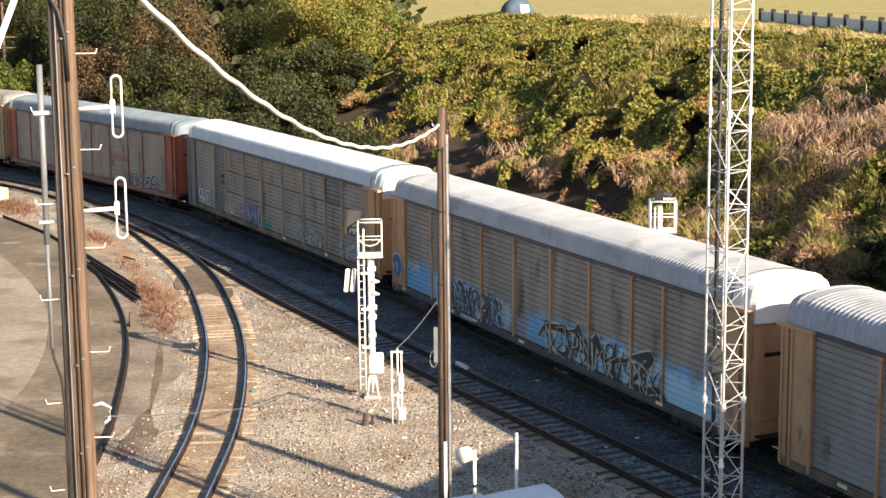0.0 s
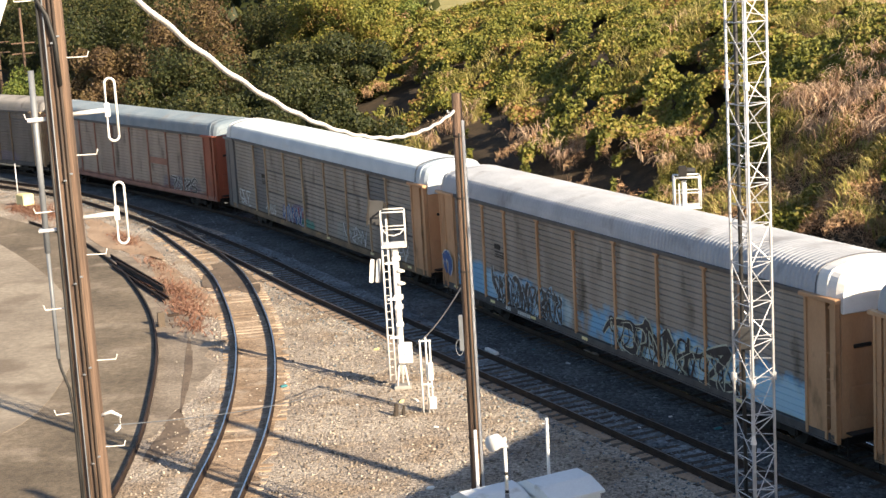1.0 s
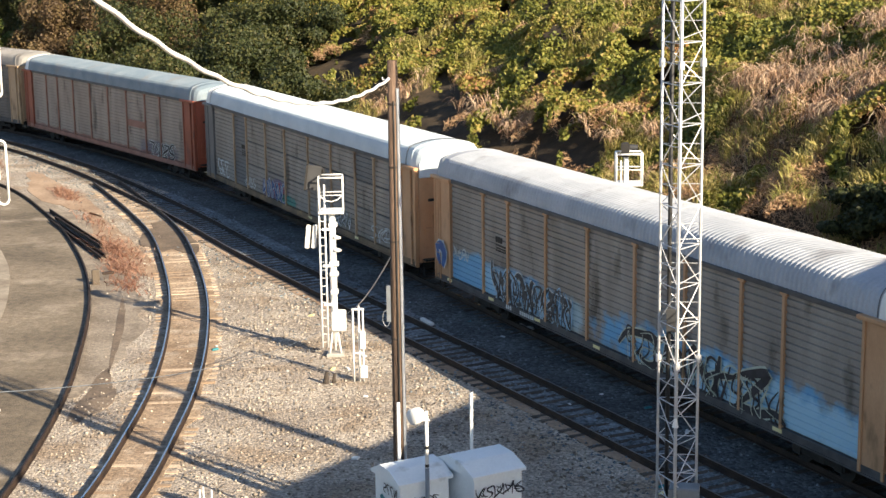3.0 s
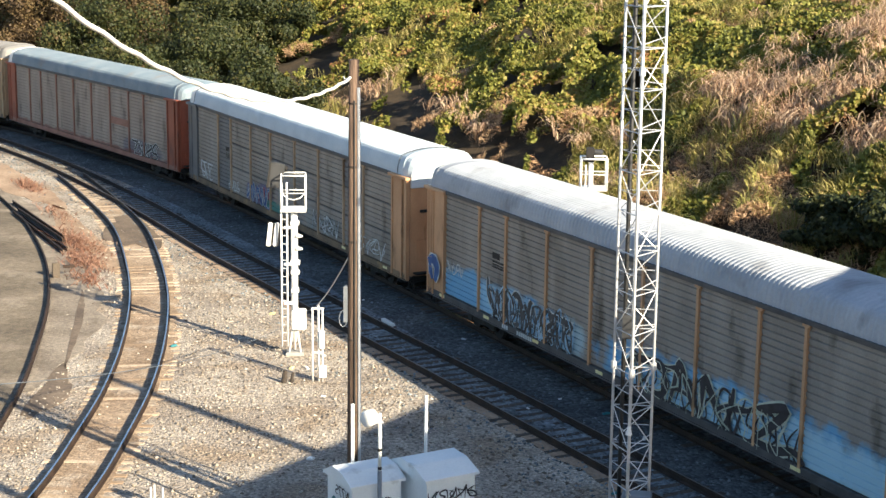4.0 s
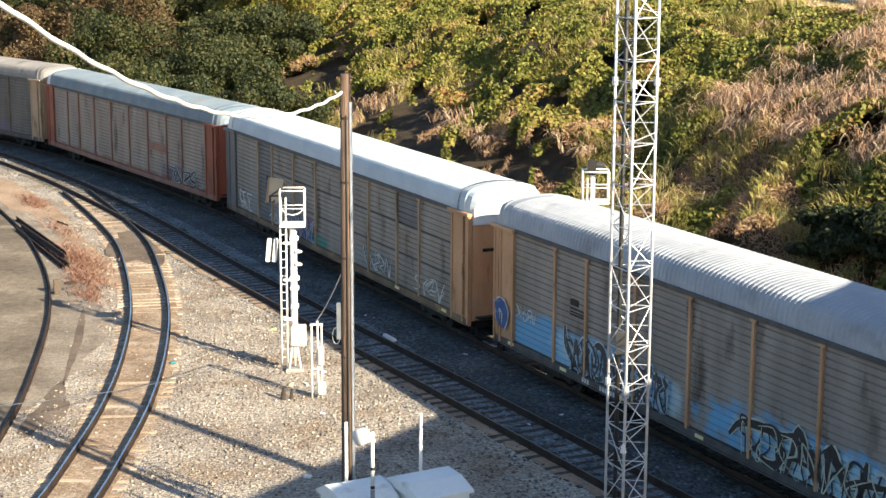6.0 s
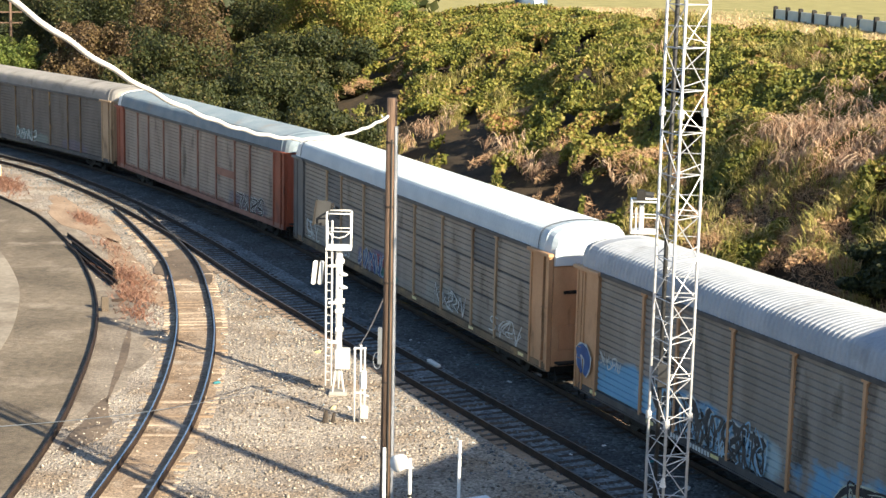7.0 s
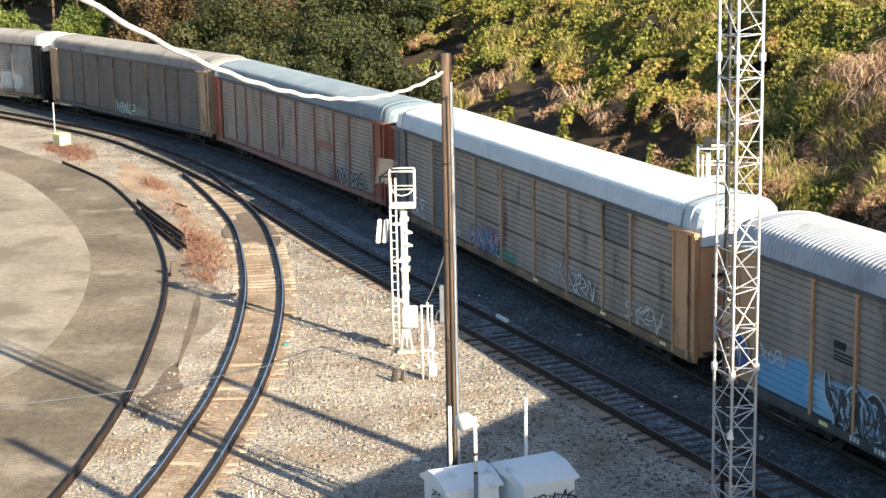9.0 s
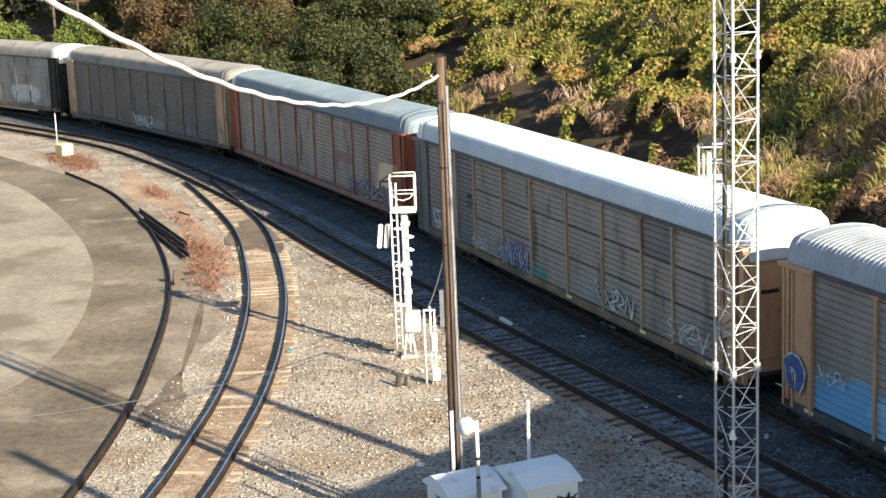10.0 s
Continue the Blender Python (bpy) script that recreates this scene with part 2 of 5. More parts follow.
def track_bed(name, pts, half, height, label, mat):
    """Ballast shoulder: a low bank of stone under a track, with uneven edges."""
    rng = random.Random(len(pts))
    b, rings = Build(), []
    for u, n, a in spline(pts, 1.0):
        c, s = math.cos(a), math.sin(a)
        ring = []
        for y, z in ((-half - 0.9, -0.05), (-half, height), (half, height), (half + 0.9, -0.05)):
            y += rng.uniform(-0.25, 0.25) if z < 0 else 0
            ring.append(P(u - s * y, n + c * y, z))
        rings.append(ring)
    b.loft(rings)
    return thing(name, b, [mat], label=label, kind="structure")


TIE_MESH = {}


def rail_mesh(line, off, top=0.2, name="rail", head=None):
    """One rail: foot, web and head swept along the line."""
    prof = [(-0.07, 0.0), (-0.07, 0.02), (-0.012, 0.04), (-0.012, 0.12), (-0.036, 0.135), (-0.036, 0.165), (-0.028, 0.172), (0.028, 0.172), (0.036, 0.165), (0.036, 0.135), (0.012, 0.12), (0.012, 0.04), (0.07, 0.02), (0.07, 0.0)]
    b, rings = Build(), []
    for u, n, a in line:
        c, s = math.cos(a), math.sin(a)
        rings.append([P(u - s * (off + y), n + c * (off + y), top - 0.172 + 1.22 * z) for y, z in prof])
    b.loft(rings, close=True, caps=True)
    per = len(prof)
    for k in range(len(rings) - 1):
        b.m[k * per + 6] = 1
    return b.mesh(name, [RAIL_RUST, head or RAIL_TOP])


def track(label, pts, tie_mat, ties=True, step=0.56, tie_range=(-200, 100), top=0.2, head=None):
    ob = tagged(new("railway_track"), label, "railway track", kind="structure")
    line = spline(pts, 0.9)
    for off in (-0.753, 0.753):
        part("rail", rail_mesh(line, off, top, head=head), None, ob)
    if ties:
        if tie_mat.name not in TIE_MESH:
            b = Build().box((0, 0, 0), (0.23, 2.6, 0.16), chamfer=0.015)
            TIE_MESH[tie_mat.name] = b.mesh("tie", tie_mat)
        rng = random.Random(len(pts) * 7 + len(label))
        for u, n, a in spline(pts, step):
            if tie_range[0] < u < tie_range[1]:
                p = P(u, n, top - 0.172 - 0.08 + rng.uniform(-0.025, 0.006))
                part("tie", TIE_MESH[tie_mat.name], None, ob, m=pose(*p, rng.uniform(-1, 1), 0, HEADING + math.degrees(a) + rng.uniform(-2, 2)))
    return ob


MAIN = [(x, y) for x, y, _ in (curve_u(s) for s in range(-190, -60, 8))] + [(-50, 31.35), (-20, 31.35), (20, 31.35)]
LEAD = [(-150, 9.5), (-128, 17.8), (-113.8, 22.5), (-102.5, 24.45), (-93.7, 25.3), (-81, 25.95), (-70, 26.1), (-62, 26.42), (-54, 26.72), (-45, 27.13), (-35.6, 27.48), (-10, 28.4), (20, 29.3)]
WYE = [(-93.7, 24.85), (-84.2, 24.42), (-76.3, 23.75), (-68.5, 22.33), (-61.5, 20.7), (-54.8, 18.68), (-49.2, 16.65), (-44.8, 14.75), (-40.4, 12.68), (-35.5, 9.9), (-30, 6.2), (-25, 2.0)]
LOOP = [(-102.0, 18.2), (-93.3, 19.44), (-85.8, 19.58), (-78.7, 19.31), (-70.2, 18.38), (-62.6, 16.89), (-55.2, 14.87), (-49.1, 12.93), (-41.8, 10.0), (-36, 6.9), (-30, 3.2)]


# ---- rail cars ----
def car_paint(name, base, sprays=(), dirt=(0.10, 0.085, 0.07)):
    """Galvanised, grimy side sheeting; sprays: colour, centre x and z, half length, half height of cloudy spray paint."""
    mt = material(name, base, 0.9, 0.62, 0.25, bump=0.12, fine=22, spread=0.10, stains=(dirt, 0.60, 1.1), stretch=(1, 1, 0.35))
    nt = mt.node_tree
    nd, ln = nt.nodes, nt.links
    bs = nd["Principled BSDF"]
    colour = bs.inputs["Base Color"].links[0].from_socket
    co = nd.new("ShaderNodeTexCoord")
    sep = nd.new("ShaderNodeSeparateXYZ")
    ln.new(co.outputs["Object"], sep.inputs[0])

    def op(kind, a, b=None):
        m = nd.new("ShaderNodeMath")
        m.operation = kind
        for k, v in enumerate((a, b)):
            if v is None:
                continue
            if isinstance(v, (int, float)):
                m.inputs[k].default_value = v
            else:
                ln.new(v, m.inputs[k])
        return m.outputs[0]

    for k, (rgb, cx, cz, hx, hz, density) in enumerate(sprays):
        no = nd.new("ShaderNodeTexNoise")
        no.inputs["Scale"].default_value, no.inputs["Detail"].default_value = 0.9 + 0.25 * k, 6
        ln.new(co.outputs["Object"], no.inputs["Vector"])
        dx = op("POWER", op("ABSOLUTE", op("DIVIDE", op("SUBTRACT", sep.outputs["X"], cx), hx)), 4.0)
        dz = op("POWER", op("ABSOLUTE", op("DIVIDE", op("SUBTRACT", sep.outputs["Z"], cz), hz)), 3.0)
        d = op("ADD", op("ADD", dx, dz), op("MULTIPLY", op("SUBTRACT", no.outputs["Fac"], 0.5), 4.4))
        mr = nd.new("ShaderNodeMapRange")
        mr.inputs["From Min"].default_value, mr.inputs["From Max"].default_value = 0.55, 1.6
        mr.inputs["To Min"].default_value, mr.inputs["To Max"].default_value = density, 0.0
        ln.new(d, mr.inputs["Value"])
        near = op("LESS_THAN", sep.outputs["Y"], 0.0)
        mx = nd.new("ShaderNodeMix")
        mx.data_type = "RGBA"
        ln.new(op("MULTIPLY", mr.outputs["Result"], near), mx.inputs["Factor"])
        ln.new(colour, mx.inputs["A"])
        mx.inputs["B"].default_value = (*rgb, 1)
        colour = mx.outputs["Result"]
    ln.new(colour, bs.inputs["Base Color"])
    return mt


YELLOW = material("faded_yellow_paint", [(0.44, 0.25, 0.125), (0.55, 0.335, 0.185)], 1.2, 0.6, bump=0.1, fine=25, spread=0.08, stains=((0.20, 0.12, 0.06), 0.60, 1.5), stretch=(1, 1, 0.4))
TAN = material("faded_tan_paint", [(0.36, 0.25, 0.15), (0.45, 0.33, 0.21)], 1.2, 0.6, bump=0.1, fine=25, spread=0.08, stains=((0.18, 0.12, 0.07), 0.58, 1.5), stretch=(1, 1, 0.4))
REDP = material("faded_red_paint", [(0.20, 0.055, 0.03), (0.30, 0.085, 0.045)], 1.2, 0.6, bump=0.1, fine=25, spread=0.08, stains=((0.13, 0.045, 0.03), 0.60, 1.5), stretch=(1, 1, 0.4))
ROOF_GREY = material("galvanised_roof", [(0.33, 0.355, 0.395), (0.42, 0.445, 0.485)], 0.8, 0.6, 0.0, bump=0.1, fine=15, spread=0.07, stains=((0.24, 0.25, 0.27), 0.6, 0.6))
ROOF_WHITE = material("white_painted_roof", [(0.45, 0.525, 0.585), (0.54, 0.61, 0.665)], 0.8, 0.5, 0.0, bump=0.05, fine=15, spread=0.03, stains=((0.45, 0.49, 0.52), 0.64, 0.5))
ROOF_BLUE = material("blue_grey_roof", [(0.155, 0.205, 0.25), (0.22, 0.265, 0.305)], 0.8, 0.6, 0.0, bump=0.1, fine=15, spread=0.07, stains=((0.20, 0.21, 0.22), 0.6, 0.6))
ROOF_BROWN = material("dull_brown_grey_roof", [(0.20, 0.195, 0.185), (0.26, 0.25, 0.24)], 0.8, 0.65, 0.0, bump=0.1, fine=15, spread=0.08, stains=((0.13, 0.12, 0.11), 0.6, 0.6))
WHITE_CAP = material("white_roof_end", [(0.75, 0.75, 0.73), (0.82, 0.82, 0.80)], 1.5, 0.55, bump=0.05, fine=20, spread=0.04, stains=((0.5, 0.47, 0.42), 0.66, 1.5))
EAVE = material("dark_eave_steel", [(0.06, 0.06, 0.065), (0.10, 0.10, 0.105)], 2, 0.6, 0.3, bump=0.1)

HALF = 1.5


def wheelset(parent, x):
    b = Build().tube((0, -0.95, 0), (0, 0.95, 0), 0.08, 8)
    for y in (-0.76, 0.76):
        b.tube((0, y - 0.065, 0), (0, y + 0.065, 0), 0.42, 20)
        s = 1 if y > 0 else -1
        b.tube((0, y - s * 0.10, 0), (0, y - s * 0.06, 0), 0.45, 20)
        for q in range(3):
            a = q * 2.094
            b.tube((math.cos(a) * 0.25, y + s * 0.06, math.sin(a) * 0.25), (math.cos(a) * 0.25, y + s * 0.075, math.sin(a) * 0.25), 0.05, 6)
    return part("wheelset", b, [BLACK], parent, m=pose(x, 0, 0.42))


def roof_section(y_eave, h):
    """Half-round roof in cross-section: (y, z above the eave)."""
    w = y_eave
    half = [(1.0, 0.0), (0.985, 0.28), (0.955, 0.50), (0.92, 0.64), (0.86, 0.75), (0.72, 0.85), (0.50, 0.93), (0.25, 0.985)]
    return [(-w * a, h * z) for a, z in half] + [(0, h)] + [(w * a, h * z) for a, z in reversed(half)]


def rail_car(label, BODY, side, trim, roof, cap, eave=5.0, peak=5.95, posts=(), dark_bays=(), dark_tops=(), split=(), end=None, post_mat=None, sill_mat=None, tail_end=None):
    """A covered car carrier: x along it, the near side at y = -1.5, z = 0 at the rail."""
    end, post_mat = end or trim, post_mat or trim
    ob = tagged(new("auto_rack_car"), label, "rail car", "cars of the freight train")
    sill = 0.80
    # underframe and couplers
    b = Build().box((0, 0, 0.86), (BODY - 0.3, 2.5, 0.35), chamfer=0.03)
    b.box((0, 0, 0.72), (BODY + 0.9, 0.35, 0.3), chamfer=0.03)
    for s in (-1, 1):
        b.box((s * (BODY / 2 + 0.55), 0, 0.8), (0.5, 0.28, 0.26), chamfer=0.05)
        b.box((s * 10.2, 0, 0.68), (2.0, 2.2, 0.15), chamfer=0.03)
    for x in range(-6, 7, 3):
        b.box((x, 0.3, 0.58), (1.2, 1.0, 0.28), chamfer=0.05)
    part("underframe", b, [BLACK], ob)
    for s in (-1, 1):
        b = Build()
        for y in (-1.0, 1.0):
            b.box((0, y, 0.42), (2.3, 0.16, 0.2), chamfer=0.04)
            b.box((0, y, 0.5), (0.6, 0.2, 0.42), chamfer=0.05)
            for x in (-0.9, 0.9):
                b.box((x, y, 0.42), (0.34, 0.22, 0.3), chamfer=0.05)
        b.box((0, 0, 0.52), (0.4, 2.0, 0.25), chamfer=0.04)
        tr = part("truck", b, [BLACK], ob, m=pose(s * 10.2, 0, 0))
        for x in (-0.9, 0.9):
            WHEELS.append((wheelset(tr, x), x))
    # sides, bay by bay
    xs = [-BODY / 2 + 1.55] + list(posts) + [BODY / 2 - 1.55]
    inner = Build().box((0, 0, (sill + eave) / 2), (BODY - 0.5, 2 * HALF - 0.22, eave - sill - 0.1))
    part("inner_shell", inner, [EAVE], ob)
    rows = 19
    for y, s in ((-HALF, -1), (HALF, 1)):
        for k, (a, c) in enumerate(zip(xs, xs[1:])):
            ranges = [(sill + 0.28, eave - 0.05)] if k not in split else [(sill + 0.28, sill + 0.28 + (eave - sill) * 0.31), (sill + 0.33 + (eave - sill) * 0.31, sill + 0.2 + (eave - sill) * 0.62), (sill + 0.25 + (eave - sill) * 0.62, eave - 0.05)]
            for z0, z1 in ranges:
                b, rings = Build(), []
                count = max(3, round((z1 - z0) / 0.2))
                for j in range(count):
                    z = z0 + (z1 - z0) * j / count
                    hgt = (z1 - z0) / count
                    for dz, dep in ((0.0, 0.045), (0.10, 0.045), (0.22, 0.0), (0.85, 0.0), (0.97, 0.045)):
                        rings.append([(a + 0.02, y - s * dep, z + dz * hgt), (c - 0.02, y - s * dep, z + dz * hgt)])
                if s > 0:
                    rings = [list(reversed(r)) for r in rings]
                b.loft(rings)
                flat = k in dark_bays or (k in dark_tops and z1 > eave - 0.1)
                part("side_panel", b, [side[1] if flat else side[0]], ob)
        for x in posts:
            b = Build().box((x, y + s * 0.02, (sill + eave) / 2 + 0.1), (0.11, 0.10, eave - sill - 0.2), chamfer=0.012)
            b.box((x, y + s * 0.03, eave - 0.12), (0.30, 0.10, 0.16), chamfer=0.02)
            part("side_post", b, [post_mat], ob)
        part("side_sill", Build().box((0, y, sill + 0.13), (BODY - 0.2, 0.12, 0.26), chamfer=0.02).box((0, y + s * 0.05, sill + 0.02), (BODY - 0.2, 0.1, 0.05)), [sill_mat or GRIME], ob)
        part("eave_rail", Build().box((0, y + s * 0.03, eave - 0.05), (BODY - 3.2, 0.12, 0.15), chamfer=0.02), [EAVE], ob)
        for e in (-1, 1):
            xe = e * (BODY / 2 - 0.80)
            tall = eave - sill - 0.02
            b = Build().box((xe - e * 0.22, y, (sill + eave) / 2 - 0.02), (1.02, 0.10, tall), chamfer=0.02)
            b.box((xe + e * 0.58, y, (sill + eave) / 2 - 0.02), (0.30, 0.12, tall), chamfer=0.02)
            for z in (sill + 0.3, (sill + eave) / 2, eave - 0.3):
                b.box((xe + e * 0.36, y - s * 0.02, z), (0.2, 0.06, 0.10))
            end_mat = tail_end if tail_end and e < 0 else end
            panel = part("end_panel", b, [end_mat], ob)
            for dx in (-e * 0.68, e * 0.24, e * 0.68):
                part("stile", Build().box((xe + dx, y + s * 0.06, (sill + eave) / 2), (0.10, 0.07, eave - sill - 0.08), chamfer=0.015), [end_mat], panel)
            part("head_rail", Build().box((xe, y + s * 0.09, eave - 0.05), (1.72, 0.20, 0.13), chamfer=0.02), [end_mat], panel)
            if s < 0:
                for j in range(7):
                    z = sill + 0.35 + j * 0.38
                    part("grab_iron", Build().pipe([(xe + e * 0.25, y + s * 0.06, z), (xe + e * 0.25, y + s * 0.13, z), (xe + e * 0.62, y + s * 0.13, z), (xe + e * 0.62, y + s * 0.06, z)], 0.012, 5), [end_mat], panel)
    # ends: folding doors, steps and a rounded hood
    for e in (-1, 1):
        x = e * (BODY / 2 - 0.06)
        for y in (-0.72, 0.72):
            door = part("end_door", Build().box((x, y, (sill + eave) / 2 + 0.1), (0.08, 1.40, eave - sill - 0.15), chamfer=0.015), [end], ob)
            part("door_panel", Build().box((x + e * 0.05, y, 2.0), (0.05, 0.9, 0.9), chamfer=0.02), [end], door)
            part("door_vent", Build().box((x + e * 0.05, y, 3.6), (0.05, 0.6, 0.12), chamfer=0.02), [BLACK], door)
            yb = y * 0.06
            part("lock_bar", Build().tube((x + e * 0.08, yb, sill + 0.1), (x + e * 0.08, yb, eave - 0.1), 0.03, 8), [end], door)
        b = Build().box((e * (BODY / 2 + 0.12), 0, 1.12), (0.4, 2.6, 0.06), chamfer=0.01)
        for y in (-1.3, 1.3):
            for z in (0.45, 0.75):
                b.box((e * (BODY / 2 - 0.15), y, z), (0.5, 0.22, 0.03))
            for dx in (-0.22, 0.22):
                b.box((e * (BODY / 2 - 0.15) + dx, y, 0.72), (0.03, 0.05, 0.62))
        part("end_platform", b, [BLACK], ob)
    # corrugated roof, tapering hoods at both ends
    rise = peak - eave
    sect = roof_section(HALF + 0.03, rise)
    b, rings, x = Build(), [], -BODY / 2 + 0.95
    while x < BODY / 2 - 0.95 + 1e-6:
        for dx, d in ((0.0, 0.0), (0.06, 0.0), (0.105, 0.019), (0.165, 0.019)):
            if x + dx < BODY / 2 - 0.93:
                rings.append([(x + dx, y * (1 + d / HALF), eave + z + d) for y, z in sect])
        x += 0.21
    b.loft(rings)
    part("roof", b, [roof], ob)
    for e in (-1, 1):
        b, rings = Build(), []
        for f, k in ((0, 1.0), (0.35, 1.0), (0.40, 1.03), (0.47, 1.03), (0.50, 0.99), (0.8, 0.93), (1.0, 0.78), (1.12, 0.55)):
            rings.append([(e * (BODY / 2 - 0.98 + f), y * (0.5 + 0.5 * k) * 1.005, eave + z * k + 0.006) for y, z in sect])
        last = rings[-1]
        b.loft(rings if e > 0 else [list(reversed(r)) for r in rings])
        b.add(last, [tuple(range(len(last)))])
        hood = part("roof_hood", b, [cap[0] if e < 0 else cap[1]], ob, smooth=False)
        if cap[e > 0] in (WHITE_CAP, ROOF_WHITE):
            part("hood_apron", Build().box((e * (BODY / 2 + 0.03), 0, eave - 0.12), (0.12, 2.86, 0.62), chamfer=0.03), [cap[e > 0]], hood)
            seam = [(e * (BODY / 2 - 1.02), y * 1.02, eave + z * 1.0 + 0.03) for y, z in sect]
            part("hood_seam", Build().pipe(seam, 0.012, 5), [EAVE], hood)
    return ob


WHEELS = []
CARS = []
SPEED = 2.75
SIDE_A = car_paint("grimy_ribbed_steel_blue_spray", [(0.22, 0.20, 0.18), (0.33, 0.305, 0.28)], [((0.16, 0.42, 0.70), -8.0, 1.4, 4.7, 0.85, 0.85), ((0.50, 0.72, 0.84), -6.0, 1.6, 3.6, 0.6, 0.6), ((0.16, 0.42, 0.70), 6.2, 1.4, 6.8, 0.95, 0.88), ((0.50, 0.72, 0.84), 7.2, 1.5, 6.0, 0.7, 0.7)])
SIDE_B = car_paint("grimy_ribbed_steel_tagged", [(0.235, 0.215, 0.19), (0.325, 0.30, 0.27)], [((0.30, 0.30, 0.29), -9.8, 1.55, 2.2, 0.55, 0.6), ((0.12, 0.10, 0.22), -3.0, 1.45, 1.9, 0.6, 0.8), ((0.45, 0.10, 0.10), -2.7, 1.6, 1.0, 0.35, 0.7), ((0.04, 0.25, 0.22), -1.6, 1.2, 1.3, 0.3, 0.8), ((0.33, 0.36, 0.35), 5.0, 1.6, 1.8, 0.45, 0.5)])
SIDE_C = car_paint("weathered_ribbed_steel", [(0.27, 0.23, 0.20), (0.36, 0.315, 0.275)], [((0.13, 0.14, 0.20), 8.8, 1.35, 2.6, 0.55, 0.8), ((0.21, 0.07, 0.05), 0.0, 0.95, 16, 0.25, 0.7)])
SIDE_D = car_paint("dark_ribbed_steel", [(0.12, 0.112, 0.105), (0.17, 0.158, 0.148)], [((0.20, 0.27, 0.26), 1.0, 1.3, 2.6, 0.45, 0.7), ((0.15, 0.14, 0.22), 8.0, 1.3, 2.0, 0.45, 0.5)])
SIDE_E = car_paint("plain_ribbed_steel", [(0.24, 0.23, 0.22), (0.34, 0.33, 0.315)], [((0.55, 0.60, 0.62), 8.5, 2.0, 2.2, 0.6, 0.9)])
DARK_PANEL = material("dull_grey_patch", [(0.13, 0.135, 0.14), (0.17, 0.175, 0.18)], 1.0, 0.6, 0.2, bump=0.1, fine=22)

REDDISH = material("faded_red_brown_paint", [(0.22, 0.11, 0.08), (0.30, 0.16, 0.12)], 1.2, 0.7, bump=0.1, fine=25)
POSTS_A = (-9.6, -7.55, -4.62, -1.7, 1.32, 4.22, 7.12, 9.12)
POSTS_B = (-9.75, -7.65, -4.8, -1.85, 1.15, 4.1, 6.95, 9.15)
POSTS_W = (-9.35, -7.3, -4.3, -1.45, 1.8, 4.75, 7.7, 9.85)
lead_car = rail_car("grey ribbed auto-rack car with yellow trim and corrugated roof", 28.0, (SIDE_E, DARK_PANEL), YELLOW, ROOF_GREY, (ROOF_GREY, WHITE_CAP), posts=POSTS_A)
spray_car = rail_car("grey auto-rack car with yellow posts and blue graffiti", 28.0, (SIDE_A, DARK_PANEL), YELLOW, ROOF_GREY, (ROOF_GREY, WHITE_CAP), posts=POSTS_A, sill_mat=EAVE)
white_car = rail_car("auto-rack car with bright white roof and tan posts", 28.7, (SIDE_B, DARK_PANEL), TAN, ROOF_WHITE, (WHITE_CAP, ROOF_WHITE), eave=4.98, peak=5.95, posts=POSTS_W, split=(2, 3, 4, 5, 6, 7, 8), dark_bays=(1,), dark_tops=(7,), end=YELLOW, tail_end=DARK_PANEL)
red_car = rail_car("grey auto-rack car with red ends and blue-grey roof", 28.0, (SIDE_C, DARK_PANEL), REDP, ROOF_BLUE, (WHITE_CAP, ROOF_BLUE), eave=4.85, peak=5.83, posts=POSTS_B, post_mat=REDDISH, sill_mat=REDDISH)
dark_car = rail_car("dark grey auto-rack car with tan posts", 28.0, (SIDE_D, DARK_PANEL), TAN, ROOF_BROWN, (WHITE_CAP, ROOF_BROWN), posts=POSTS_A, end=TAN, post_mat=GRIME, sill_mat=EAVE)
black_end_car = rail_car("auto-rack car with black ends and pale graffiti", 28.0, (SIDE_E, DARK_PANEL), BLACK, ROOF_BROWN, (ROOF_BROWN, WHITE_CAP), posts=POSTS_B, post_mat=EAVE)
tail_car = rail_car("grey auto-rack car with tan trim", 28.0, (SIDE_C, DARK_PANEL), TAN, ROOF_BROWN, (ROOF_BROWN, ROOF_BROWN), posts=POSTS_A)
CARS += [(lead_car, -22.0), (spray_car, -51.5), (white_car, -81.8), (red_car, -112.25), (dark_car, -141.3), (black_end_car, -171.1), (tail_car, -200.3)]


def travelled(t):
    """Metres that the train has rolled by t seconds."""
    return SPEED * t


def car_pose(s):
    """A car rides on its two trucks, 20.4 m apart."""
    a, b = curve_u(s - 10.2), curve_u(s + 10.2)
    pa, pb = P(a[0], a[1], 0.2), P(b[0], b[1], 0.2)
    d = pb - pa
    mid = (pa + pb) / 2
    return pose(mid.x, mid.y, mid.z, 0, 0, math.degrees(math.atan2(d.y, d.x)))


